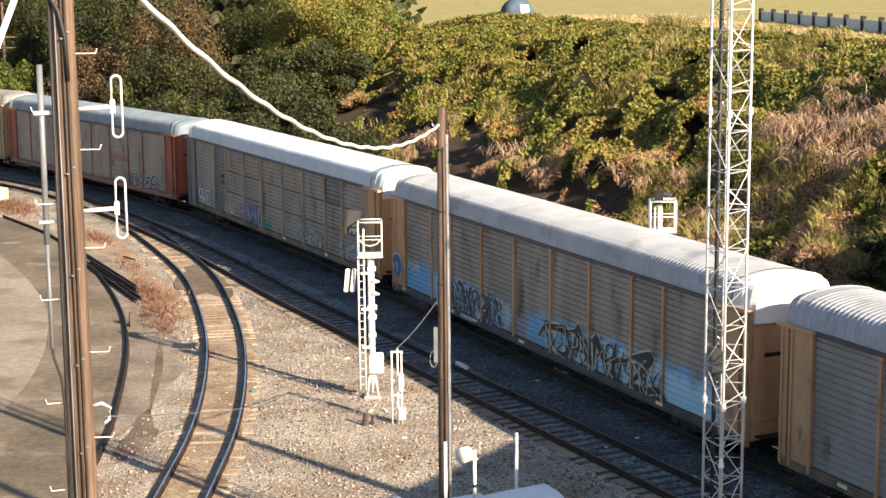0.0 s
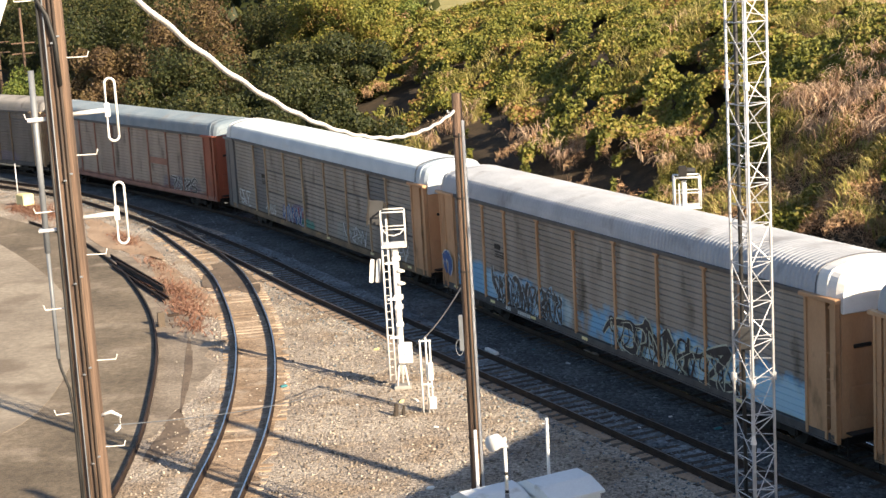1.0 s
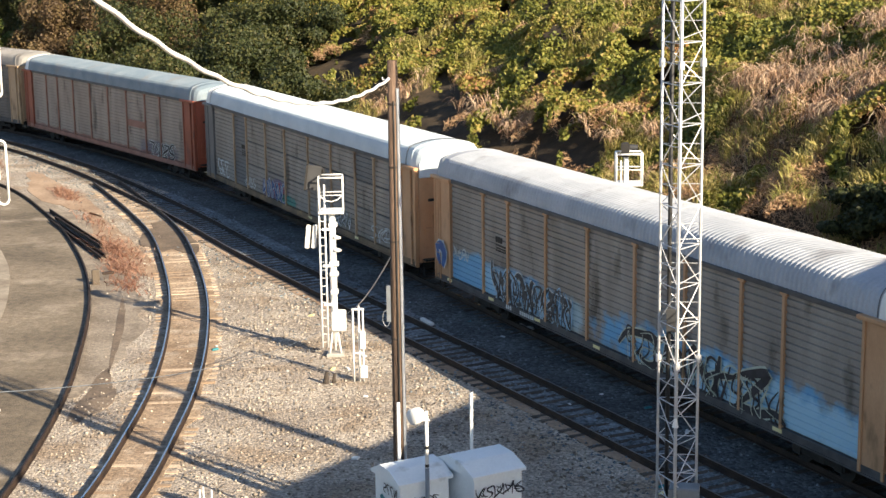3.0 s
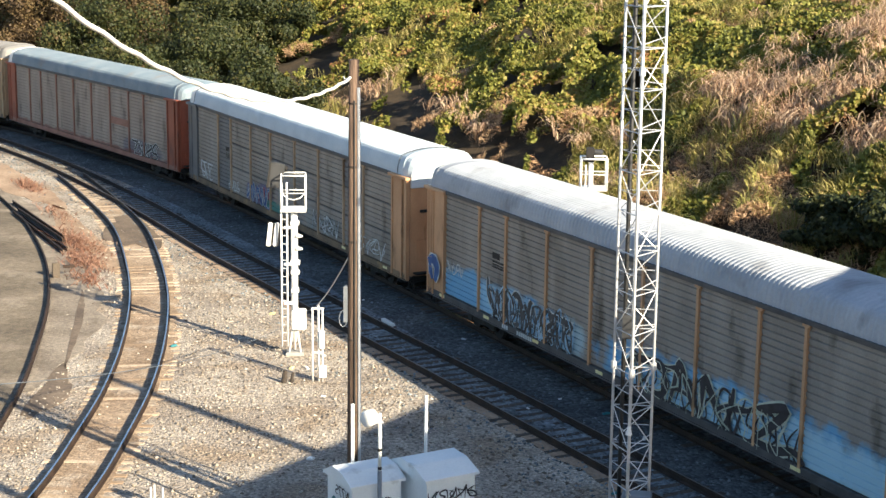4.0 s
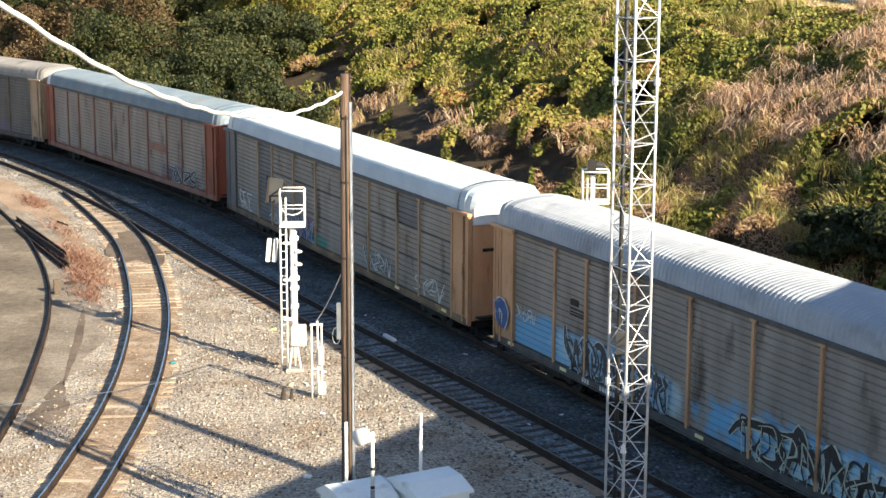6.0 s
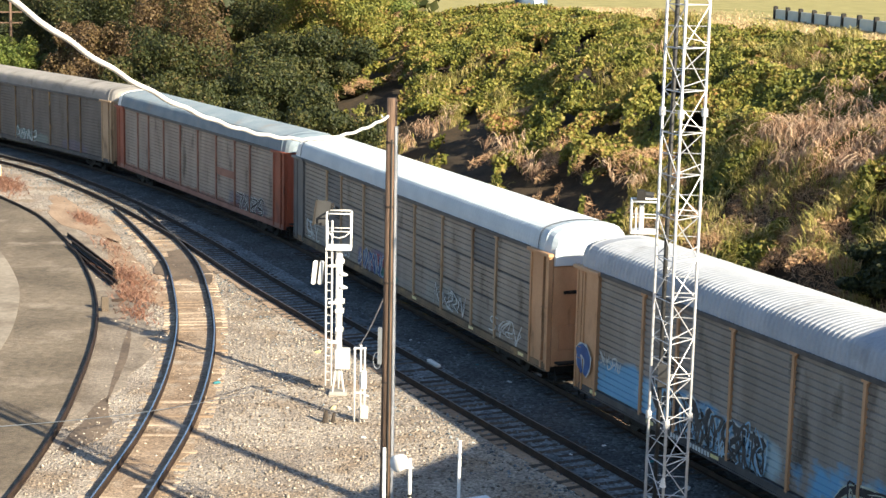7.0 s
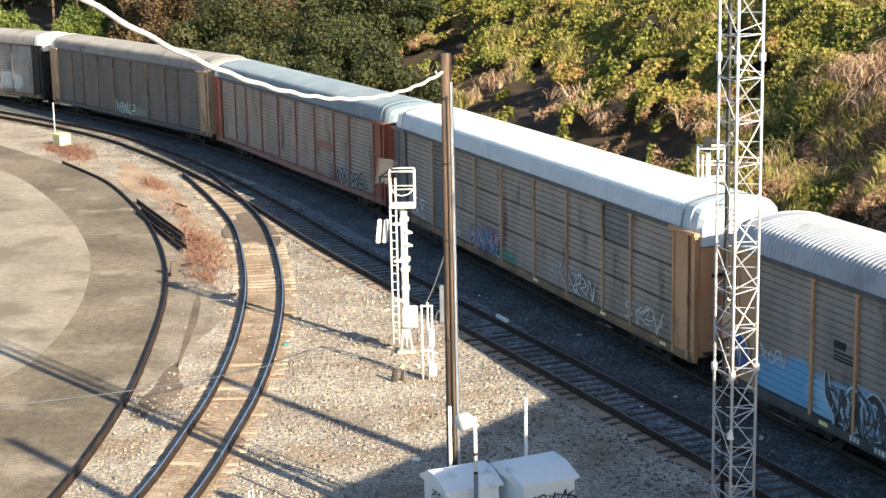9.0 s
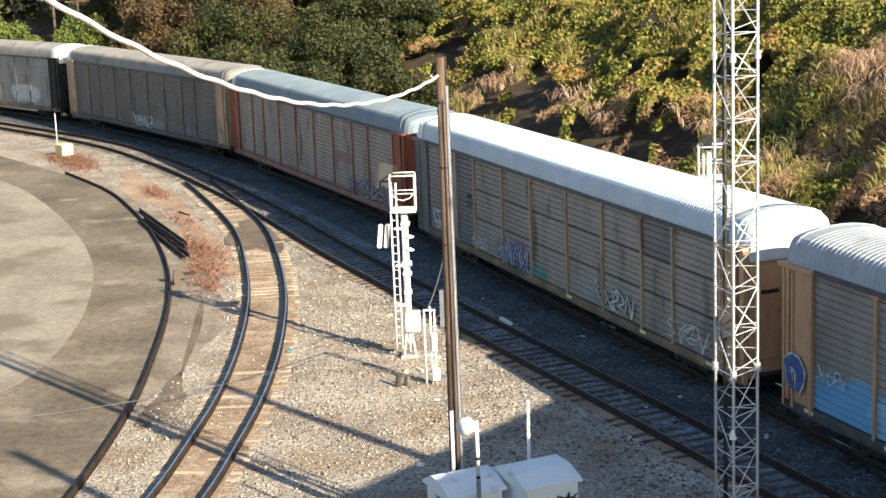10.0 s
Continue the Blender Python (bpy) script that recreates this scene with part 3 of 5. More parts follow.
# ---- bank vegetation ----
def foliage(name, stops, rough=0.6, patch=0.3, mixin=0.34):
    """Leaves: colour by leaf and by patch."""
    mt = bpy.data.materials.new(name)
    mt.use_nodes = True
    nd, ln = mt.node_tree.nodes, mt.node_tree.links
    bs = nd["Principled BSDF"]
    geo, co, no = nd.new("ShaderNodeNewGeometry"), nd.new("ShaderNodeTexCoord"), nd.new("ShaderNodeTexNoise")
    no.inputs["Scale"].default_value, no.inputs["Detail"].default_value = patch, 5
    ln.new(co.outputs["Object"], no.inputs["Vector"])
    mx, ramp = nd.new("ShaderNodeMix"), nd.new("ShaderNodeValToRGB")
    mx.inputs["Factor"].default_value = mixin
    ln.new(no.outputs["Fac"], mx.inputs["A"])
    ln.new(geo.outputs["Random Per Island"], mx.inputs["B"])
    ln.new(mx.outputs["Result"], ramp.inputs["Fac"])
    els = ramp.color_ramp.elements
    for k, (pos, c) in enumerate(stops):
        e = els[k] if k < 2 else els.new(pos)
        e.position, e.color = pos, (*c, 1)
    ln.new(ramp.outputs["Color"], bs.inputs["Base Color"])
    bs.inputs["Roughness"].default_value = rough
    bs.inputs["Specular IOR Level"].default_value = 0.3
    bs.inputs["Subsurface Weight"].default_value = 0.0
    tr = nd.new("ShaderNodeBsdfTranslucent")
    ln.new(ramp.outputs["Color"], tr.inputs["Color"])
    ms = nd.new("ShaderNodeMixShader")
    ms.inputs["Fac"].default_value = 0.14
    ln.new(bs.outputs[0], ms.inputs[1])
    ln.new(tr.outputs[0], ms.inputs[2])
    ln.new(ms.outputs[0], nd["Material Output"].inputs["Surface"])
    return mt


IVY = foliage("bramble_leaves", [(0.30, (0.065, 0.08, 0.016)), (0.44, (0.145, 0.155, 0.028)), (0.54, (0.225, 0.215, 0.042)), (0.63, (0.275, 0.21, 0.058)), (0.70, (0.28, 0.14, 0.065))], mixin=0.24)
BROWN = foliage("dry_stems", [(0.3, (0.24, 0.13, 0.07)), (0.5, (0.46, 0.29, 0.16)), (0.7, (0.62, 0.44, 0.26))])
STRAW = foliage("dry_grass_blades", [(0.3, (0.30, 0.20, 0.11)), (0.5, (0.48, 0.35, 0.20)), (0.7, (0.60, 0.48, 0.28))])
LEAF_DARK = foliage("shrub_leaves", [(0.3, (0.018, 0.026, 0.009)), (0.5, (0.036, 0.046, 0.014)), (0.65, (0.075, 0.075, 0.02)), (0.8, (0.09, 0.055, 0.024))])
LEAF_LIGHT = foliage("young_leaves", [(0.3, (0.06, 0.09, 0.02)), (0.5, (0.12, 0.16, 0.03)), (0.7, (0.20, 0.21, 0.05))])
LEAF_RUSSET = foliage("russet_leaves", [(0.3, (0.05, 0.033, 0.018)), (0.5, (0.10, 0.065, 0.032)), (0.7, (0.15, 0.11, 0.045))])
BARK = material("grey_brown_bark", [(0.06, 0.045, 0.035), (0.12, 0.095, 0.07)], 4, 0.95, bump=0.6, fine=20, stretch=(1, 1, 0.3))


def leaf_mesh(name, centres, normals, sizes, mat, rng, long=1.5, tilt=0.8):
    """Many small bent leaves, one island each."""
    k = len(centres)
    nrm = normals + rng.normal(0, tilt, (k, 3))
    nrm /= np.linalg.norm(nrm, axis=1)[:, None]
    ref = rng.normal(0, 1, (k, 3))
    a = np.cross(nrm, ref)
    a /= np.linalg.norm(a, axis=1)[:, None]
    b = np.cross(nrm, a)
    s = sizes[:, None]
    tip, tail = centres + a * s * long / 2, centres - a * s * long / 2
    left, right = centres + b * s / 2 - nrm * s * 0.18, centres - b * s / 2 - nrm * s * 0.18
    verts = np.stack([tail, left, tip, right], 1).reshape(-1, 3)
    me = bpy.data.meshes.new(name)
    me.vertices.add(4 * k)
    me.vertices.foreach_set("co", verts.ravel())
    me.loops.add(6 * k)
    base = (4 * np.arange(k))[:, None]
    me.loops.foreach_set("vertex_index", (base + np.array([0, 1, 2, 0, 2, 3])).ravel().astype(np.int32))
    me.polygons.add(2 * k)
    me.polygons.foreach_set("loop_start", np.arange(0, 6 * k, 3, dtype=np.int32))
    me.materials.append(mat)
    me.update(calc_edges=True)
    return me


def uvn(u, n, z):
    return np.stack([u * U.x + n * N.x, u * U.y + n * N.y, z], 1)


def mounds(u, n):
    """How far the bramble thicket swells over the soil."""
    a = lattice_noise(u, n, 2.5, 5)
    b = lattice_noise(u + 40, n, 1.15, 6)
    c = lattice_noise(u, n + 70, 7.5, 7)
    f, e = foot_n(u), edge_n(u)
    crest = 1 - 0.78 * smoothstep(0.62, 0.98, (n - f) / (e - f))
    d = lattice_noise(u + 15, n + 33, 0.6, 8)
    return 0.12 + (1.5 * np.maximum(a - 0.25, 0) + 0.8 * b * (0.35 + a) + 0.75 * c + 0.28 * d) * crest


def thicket(count, u0, u1, seed):
    rng = np.random.RandomState(seed)
    u = rng.uniform(u0, u1, count)
    t = rng.rand(count) ** 0.9
    f, e = foot_n(u), edge_n(u)
    n = f + 0.8 + t * (e + 0.6 - f - 0.8)
    h = mounds(u, n)
    d = 0.05
    soil = bank_height(u, n)
    gu = (bank_height(u + d, n) + mounds(u + d, n) - soil - h) / d
    gn = (bank_height(u, n + d) + mounds(u, n + d) - soil - h) / d
    depth = rng.rand(count) ** 2 * 0.55
    z = soil + h - depth + rng.normal(0, 0.06, count)
    nrm = np.stack([-gu * U.x - gn * N.x, -gu * U.y - gn * N.y, np.ones(count)], 1)
    nrm /= np.linalg.norm(nrm, axis=1)[:, None]
    return rng, u, n, t, z, nrm


rng, lu, lnn, lt, lz, lnr = thicket(760000, -160, -30, 11)
dry = lattice_noise(lu, lnn, 5.0, 21) * 0.55 + lattice_noise(lu, lnn, 1.7, 22) * 0.45
drier = dry + 0.36 * smoothstep(0.36, 0.0, lt) + 0.11 * smoothstep(-86, -70, lu) * smoothstep(1.0, 0.6, lt)
brown = drier > 0.80
gaps = lattice_noise(lu, lnn, 2.1, 31) * 0.6 + lattice_noise(lu, lnn, 0.9, 32) * 0.4
keep = (gaps > 0.34 - 0.12 * smoothstep(-78, -66, lu) + 0.12 * smoothstep(0.5, 0.0, lt) + 0.22 * smoothstep(0.5, 0.1, lt) * smoothstep(-78, -90, lu) + 0.05)
for nm, sel, mt, lab, size, lg, tl in (("bramble_thicket", keep & ~brown, IVY, "dense green and yellowing bramble thicket covering the bank", 0.165, 1.4, 1.1), ("dead_brambles", keep & brown, BROWN, "tangled dry brown brambles on the bank", 0.028, 11.0, 1.3)):
    c = uvn(lu, lnn, lz)[sel]
    sz = size * (0.6 + 0.9 * rng.rand(len(c)))
    ob = new(nm, leaf_mesh(nm, c, lnr[sel], sz, mt, rng, lg, tl))
    tagged(ob, lab, "bushes", kind="stuff")


def crown(centre, radii, count, size, rng, clumps=26):
    """Leaf places in an uneven crown of clumps with gaps."""
    cs = rng.normal(0, 1, (clumps, 3))
    cs /= np.linalg.norm(cs, axis=1)[:, None]
    cs *= (rng.rand(clumps) ** 0.4)[:, None]
    rad = 0.18 + 0.22 * rng.rand(clumps)
    which = rng.randint(0, clumps, count)
    d = rng.normal(0, 1, (count, 3))
    d /= np.linalg.norm(d, axis=1)[:, None]
    r = rng.rand(count) ** 0.35
    local = cs[which] + d * (rad[which] * r)[:, None]
    local[:, 2] = np.maximum(local[:, 2], -0.95)
    return np.array(centre) + local * np.array(radii), d


def bush(name, u, n, height, spread, mat, label, seed, count=9000, leaf=0.2, category="tree"):
    rng = np.random.RandomState(seed)
    z0 = float(bank_height(np.array([u]), np.array([n]))[0])
    base = P(u, n, z0)
    ob = tagged(new(name), label, category)
    ob.matrix_basis = pose(*base)
    b = Build()
    b.tube((0, 0, -0.3), (0.05, 0.03, height * 0.5), 0.03 * height + 0.03, 8, r2=0.012 * height + 0.02)
    for k in range(7):
        a = k * 0.9 + rng.rand()
        z = height * (0.15 + 0.05 * k)
        b.tube((0, 0, z), (math.cos(a) * spread * 0.6, math.sin(a) * spread * 0.6, z + height * 0.3), 0.012 * height, 6, r2=0.01)
    part("trunk", b, [BARK], ob)
    count, leaf = int(count * 3.6), leaf * 0.72
    c, d = crown((0, 0, height * 0.55), (spread, spread, height * 0.5), count, leaf, rng, 44)
    part("crown", leaf_mesh("crown", c, d, leaf * (0.6 + 0.8 * rng.rand(count)), mat, rng, 1.5, 0.6), None, ob)
    return ob


for k, (u, n, h, w, mt, lab, cnt) in enumerate((
        (-110, 35.0, 7.0, 4.6, LEAF_DARK, "dark green shrub at the foot of the bank", 11000),
        (-120, 33.0, 9.0, 5.0, LEAF_DARK, "tall dark green shrub behind the train", 12000),
        (-113, 40.0, 7.0, 4.2, LEAF_DARK, "dark leafy shrub on the bank", 6000),
        (-132, 30.2, 9.0, 3.8, LEAF_RUSSET, "yellowing russet shrub beside the railway", 9000),
        (-130, 37.0, 12.0, 4.6, LEAF_RUSSET, "thin russet-brown tree at the end of the bank", 6000),
        (-142, 36.0, 14.0, 6.0, LEAF_DARK, "tall dark tree beyond the train", 13000),
        (-158, 38.0, 16.0, 7.5, LEAF_DARK, "tall dark tree beside the dirt road", 14000),
        (-178, 36.0, 17.0, 8.0, LEAF_DARK, "broad dark tree far beyond the train", 13000),
        (-196, 14.0, 17.0, 8.0, LEAF_DARK, "broad dark tree at the far end of the yard", 12000),
        (-148, 26.6, 7.0, 3.2, LEAF_LIGHT, "bright green bush behind the train", 8000),
        (-148, 18.5, 7.5, 4.0, LEAF_LIGHT, "bright green bush at the end of the yard", 8000),
        (-122, 46.0, 6.0, 5.0, LEAF_DARK, "dense dark leafy shrub on the bank", 9000),
        (-134, 52.0, 8.0, 6.0, IVY, "rounded green shrub near the crest of the bank", 10000),
        (-148, 58.0, 9.0, 7.0, LEAF_LIGHT, "broad green shrub near the crest of the bank", 10000),
        (-165, 60.0, 11.0, 8.0, LEAF_DARK, "broad dark tree on the crest of the bank", 10000),
        (-101, 38.5, 6.0, 4.0, LEAF_DARK, "low dark shrub at the foot of the bank", 9000),
        # Dark leaves of these last two stand in for shade on the bank foot.
        (-50.0, 46.2, 2.4, 2.4, LEAF_DARK, "low dark shrub at the foot of the bank", 5000),
        (-46.0, 47.0, 3.0, 2.6, LEAF_DARK, "low dark shrub at the foot of the bank", 5000))):
    bush("shrub", u, n, h, w, mt, lab, 41 + k, cnt)

rng = np.random.RandomState(97)
wk = 26000
wu0 = rng.uniform(-330, -200, wk)
wn0 = rng.uniform(-10, 90, wk)
wz0 = (9 + 9 * lattice_noise(wu0, wn0, 9.0, 55)) * rng.rand(wk) ** 0.6
clear = (np.abs(wn0 - 33.0 + 0.12 * (wu0 + 240)) > 5.0) | (wu0 < -275)
wu0, wn0, wz0 = wu0[clear], wn0[clear], wz0[clear]
wk = len(wu0)
ob = new("far_woods", leaf_mesh("far_woods", uvn(wu0, wn0, wz0), rng.normal(0, 1, (wk, 3)), 1.3 * (0.6 + 0.8 * rng.rand(wk)), LEAF_DARK, rng, 1.4, 0.8))
tagged(ob, "dark woods far beyond the yard", "trees", kind="stuff")

# ---- unseen overpass under the camera, added so its edge throws the shade over the yard ----
BRIDGE = material("bridge_concrete", [(0.28, 0.27, 0.25), (0.36, 0.35, 0.33)], 0.5, 0.9, bump=0.2, fine=8, stains=((0.2, 0.19, 0.17), 0.6, 0.4))
EDGE = (Vector((-12.0, 26.0, 0)), Vector((-0.52, 0.854, 0)))      # a point and the way of the parapet, as u and n


def bridge_point(along, back, z):
    side = Vector((EDGE[1].y, -EDGE[1].x, 0))
    q = EDGE[0] + EDGE[1] * along + side * back
    return P(q.x, q.y, z)


over = tagged(new("overpass"), "unseen concrete overpass with solid parapets, added to shade the yard", "bridge", kind="structure")
bt = math.degrees(math.atan2((bridge_point(1, 0, 0) - bridge_point(0, 0, 0)).y, (bridge_point(1, 0, 0) - bridge_point(0, 0, 0)).x))
turn = pose(0, 0, 0, 0, 0, bt).to_3x3()
b = Build().box(bridge_point(10, 6.75, 11.25), (150, 13.5, 0.9), turn=turn, chamfer=0.05)
part("deck", b, [BRIDGE], over)
for back in (0.15, 13.35):
    part("parapet", Build().box(bridge_point(10, back, 12.2), (150, 0.3, 1.0), turn=turn, chamfer=0.04), [BRIDGE], over)
for along in (-50, -22, 22, 52):
    for back in (3.5, 10):
        c = bridge_point(along, back, 6.08)
        part("pier", Build().tube((c.x, c.y, -0.2), (c.x, c.y, 10.81), 0.6, 16), [BRIDGE], over)

# ---- paving ----
def sheet(name, outline, z, mat, label, step=0.0):
    """A thin slab with the given outline, in u and n."""
    b = Build()
    top = [P(u, n, z) for u, n in outline]
    low = [P(u, n, z - 0.06) for u, n in outline]
    k = len(top)
    b.add(top + low, [tuple(range(k))] + [(i, k + i, k + (i + 1) % k, (i + 1) % k) for i in range(k)])
    me = b.mesh(name, mat)
    bm = bmesh.new()
    bm.from_mesh(me)
    bmesh.ops.recalc_face_normals(bm, faces=bm.faces)
    bm.to_mesh(me)
    bm.free()
    return tagged(new(name, me), label, kind="structure")


loop_line = spline(LOOP, 1.5)
sheet("pavement", [(u + 0.03, n - 0.09) for u, n, a in loop_line] + [(-26, -6), (-60, -40), (-150, -20), (-140, 8), (-116, 14.5)], 0.03, PAVED, "worn grey-brown asphalt paving beside the loop rail")
slab = spline([(-140, 9), (-112, 12.5), (-101.8, 14.2), (-95.0, 15.3), (-83.8, 15.9), (-74.2, 15.6), (-67.1, 14.5), (-61.5, 13.1), (-56.3, 11.2), (-53.8, 9.5), (-51.5, 6.0), (-51, 0)], 1.5)
sheet("concrete_slab", [(u, n) for u, n, a in slab] + [(-55, -30), (-140, -15)], 0.042, CONCRETE, "pale worn concrete apron with rounded edge")

def patch(name, cu, cn, ru, rn, mat, label, seed, tilt=0.35):
    """An irregular stain of earth lying on the ground."""
    r = random.Random(seed)
    pts = []
    for k in range(28):
        a = 2 * math.pi * k / 28
        q = 1 + 0.22 * math.sin(3 * a + seed) + r.uniform(-0.12, 0.12)
        u, n = math.cos(a) * ru * q, math.sin(a) * rn * q
        pts.append((cu + u, cn + n + tilt * u))
    return sheet(name, pts, 0.019, mat, label)


OILY = material("oily_dark_soil", [(0.10, 0.075, 0.055), (0.19, 0.145, 0.105)], 0.6, 0.95, bump=0.8, fine=8, spread=0.3)
DIRT = material("trodden_earth", [(0.17, 0.138, 0.105), (0.30, 0.255, 0.20)], 0.45, 0.95, bump=0.7, fine=7, spread=0.28, stains=((0.34, 0.29, 0.23), 0.58, 0.5))
stones(DIRT, 14.0, 0.2, 0.35)
RUDDY = material("ruddy_dry_soil", [(0.27, 0.185, 0.12), (0.40, 0.29, 0.20)], 0.5, 0.95, bump=0.8, fine=8, spread=0.3)
strip = [q for q in spline(LOOP, 1.5) if -97 < q[0] < -50]
wob = random.Random(9)
sheet("dirt_strip", [(u, n + 0.1) for u, n, a in strip] + [(u, n + 0.1 + 2.1 * min(1, (-49 - u) / 8) * min(1, (u + 98) / 20) + wob.uniform(-0.3, 0.3)) for u, n, a in reversed(strip)], 0.010, DIRT, "trodden grey-brown earth along the loop rail")
patch("soil_patch", -58.5, 17.1, 5.0, 0.16, OILY, "dark oily earth between the rails", 3, -0.29)
patch("soil_patch", -50.0, 14.3, 2.6, 0.55, OILY, "dark oily earth beside the curved track", 4, -0.40)
patch("soil_patch", -75, 20.9, 8.0, 1.0, RUDDY, "ruddy dry earth around the scrap rails", 5, -0.10)
patch("soil_patch", -92, 21.6, 8.0, 1.1, RUDDY, "ruddy dry earth between the curving tracks", 6, 0.02)

# ---- loose stones ----
STONE = material("ballast_stone", [(0.17, 0.14, 0.112), (0.34, 0.295, 0.235), (0.47, 0.42, 0.35)], 0.3, 0.95, bump=0.5, fine=25, spread=0.2, island=0.85)


def stone_field(name, count, area, seed, label, size=(0.05, 0.14), mat=None):
    """Angular stones lying loose, each its own little lump."""
    rng = np.random.RandomState(seed)
    u, n = area(rng, count)
    s = size[0] + (size[1] - size[0]) * rng.rand(len(u)) ** 2.5
    base = np.array([(1, 0, 0), (0, 1, 0), (-1, 0, 0), (0, -1, 0), (0, 0, 0.8), (0, 0, -0.6)], float)
    jit = base[None] * (0.6 + 0.8 * rng.rand(len(u), 6, 1)) + rng.normal(0, 0.12, (len(u), 6, 3))
    v = jit * s[:, None, None]
    v[:, :, 2] += s[:, None] * 0.3
    v += uvn(u, n, np.zeros(len(u)))[:, None]
    tri = np.array([(0, 1, 4), (1, 2, 4), (2, 3, 4), (3, 0, 4), (1, 0, 5), (2, 1, 5), (3, 2, 5), (0, 3, 5)])
    f = (tri[None] + 6 * np.arange(len(u))[:, None, None]).reshape(-1)
    me = bpy.data.meshes.new(name)
    me.vertices.add(6 * len(u))
    me.vertices.foreach_set("co", v.ravel())
    me.loops.add(len(f))
    me.loops.foreach_set("vertex_index", f.astype(np.int32))
    me.polygons.add(len(f) // 3)
    me.polygons.foreach_set("loop_start", np.arange(0, len(f), 3, dtype=np.int32))
    me.materials.append(mat or STONE)
    me.update(calc_edges=True)
    return tagged(new(name, me), label, "gravel", kind="stuff")


def yard_area(rng, count):
    u = rng.uniform(-84, -24, count)
    n = rng.uniform(8, 31, count)
    wye = np.interp(u, [p[0] for p in WYE], [p[1] for p in WYE])
    lim = np.interp(u, [p[0] for p in LOOP], [p[1] for p in LOOP])
    ok = (n > lim + 0.3 + 2.2 * smoothstep(-50, -56, u) * (rng.rand(count) > 0.06)) & (n < 24.6 + 0.035 * (u + 70)) & ((np.abs(n - wye) > 1.0 + 0.5) | (rng.rand(count) < 0.15))
    return u[ok], n[ok]


def shoulder_area(rng, count):
    lead = np.array(LEAD)
    u = rng.uniform(-120, -20, count)
    n = np.interp(u, lead[:, 0], lead[:, 1]) + rng.normal(0, 1.6, count)
    return u, n


stone_field("loose_gravel", 46000, yard_area, 61, "pale loose gravel strewn over the yard", (0.016, 0.068))
stone_field("track_ballast", 9000, shoulder_area, 62, "grey ballast stones along the siding", (0.03, 0.07), BALLAST)

# ---- weeds ----
WEED = foliage("rusty_dry_weeds", [(0.3, (0.14, 0.065, 0.042)), (0.5, (0.24, 0.125, 0.085)), (0.7, (0.36, 0.23, 0.16))], patch=0.4)


def blades(name, u, n, z, height, mat, label, seed, lean=0.35, width=0.03, category="grass"):
    rng = np.random.RandomState(seed)
    k = len(u)
    root = uvn(u, n, z)
    h = height * (0.5 + rng.rand(k))
    a = rng.rand(k) * 6.283
    side = np.stack([np.cos(a), np.sin(a), np.zeros(k)], 1) * (width * (0.6 + 0.8 * rng.rand(k)))[:, None]
    bend = rng.normal(0, lean, (k, 3)) * h[:, None]
    bend[:, 2] = h
    mid = root + bend * 0.55
    tip = root + bend * np.array([1.5, 1.5, 0.95])
    v = np.stack([root - side, root + side, mid - side * 0.8, mid + side * 0.8, tip], 1).reshape(-1, 3)
    base = (5 * np.arange(k))[:, None]
    f = (base + np.array([0, 1, 3, 0, 3, 2, 2, 3, 4])).ravel()
    me = bpy.data.meshes.new(name)
    me.vertices.add(5 * k)
    me.vertices.foreach_set("co", v.ravel())
    me.loops.add(len(f))
    me.loops.foreach_set("vertex_index", f.astype(np.int32))
    me.polygons.add(len(f) // 3)
    me.polygons.foreach_set("loop_start", np.arange(0, len(f), 3, dtype=np.int32))
    me.materials.append(mat)
    me.update(calc_edges=True)
    return tagged(new(name, me), label, category, kind="stuff")


rng = np.random.RandomState(71)
wu, wn_ = [], []
for cu, cn, ru, rn, k in ((-74, 20.7, 3.0, 0.7, 700), (-69.5, 20.0, 2.2, 0.6, 500), (-66, 19.2, 1.6, 0.5, 200), (-82, 21.4, 3.0, 0.5, 160), (-91, 21.9, 2.2, 0.5, 420), (-106, 19.6, 3.6, 0.8, 1300), (-109, 18.6, 2.0, 0.6, 400)):
    wu.append(rng.normal(cu, ru / 1.8, k))
    wn_.append(rng.normal(cn, rn / 1.6, k))
wu, wn_ = np.concatenate(wu), np.concatenate(wn_)
blades("dry_weeds", wu, wn_, np.zeros(len(wu)), 0.22, WEED, "low rust-brown dry weeds between the tracks", 72, 0.9, 0.022)

# tall dry grass on the bank and along its crest
TALL_DRY = foliage("tall_dry_plants", [(0.3, (0.32, 0.19, 0.12)), (0.5, (0.54, 0.37, 0.24)), (0.7, (0.68, 0.52, 0.36))], patch=0.8)
TALL_GREEN = foliage("tall_green_grass_blades", [(0.3, (0.17, 0.17, 0.04)), (0.5, (0.34, 0.30, 0.085)), (0.7, (0.50, 0.40, 0.18))], patch=0.6)


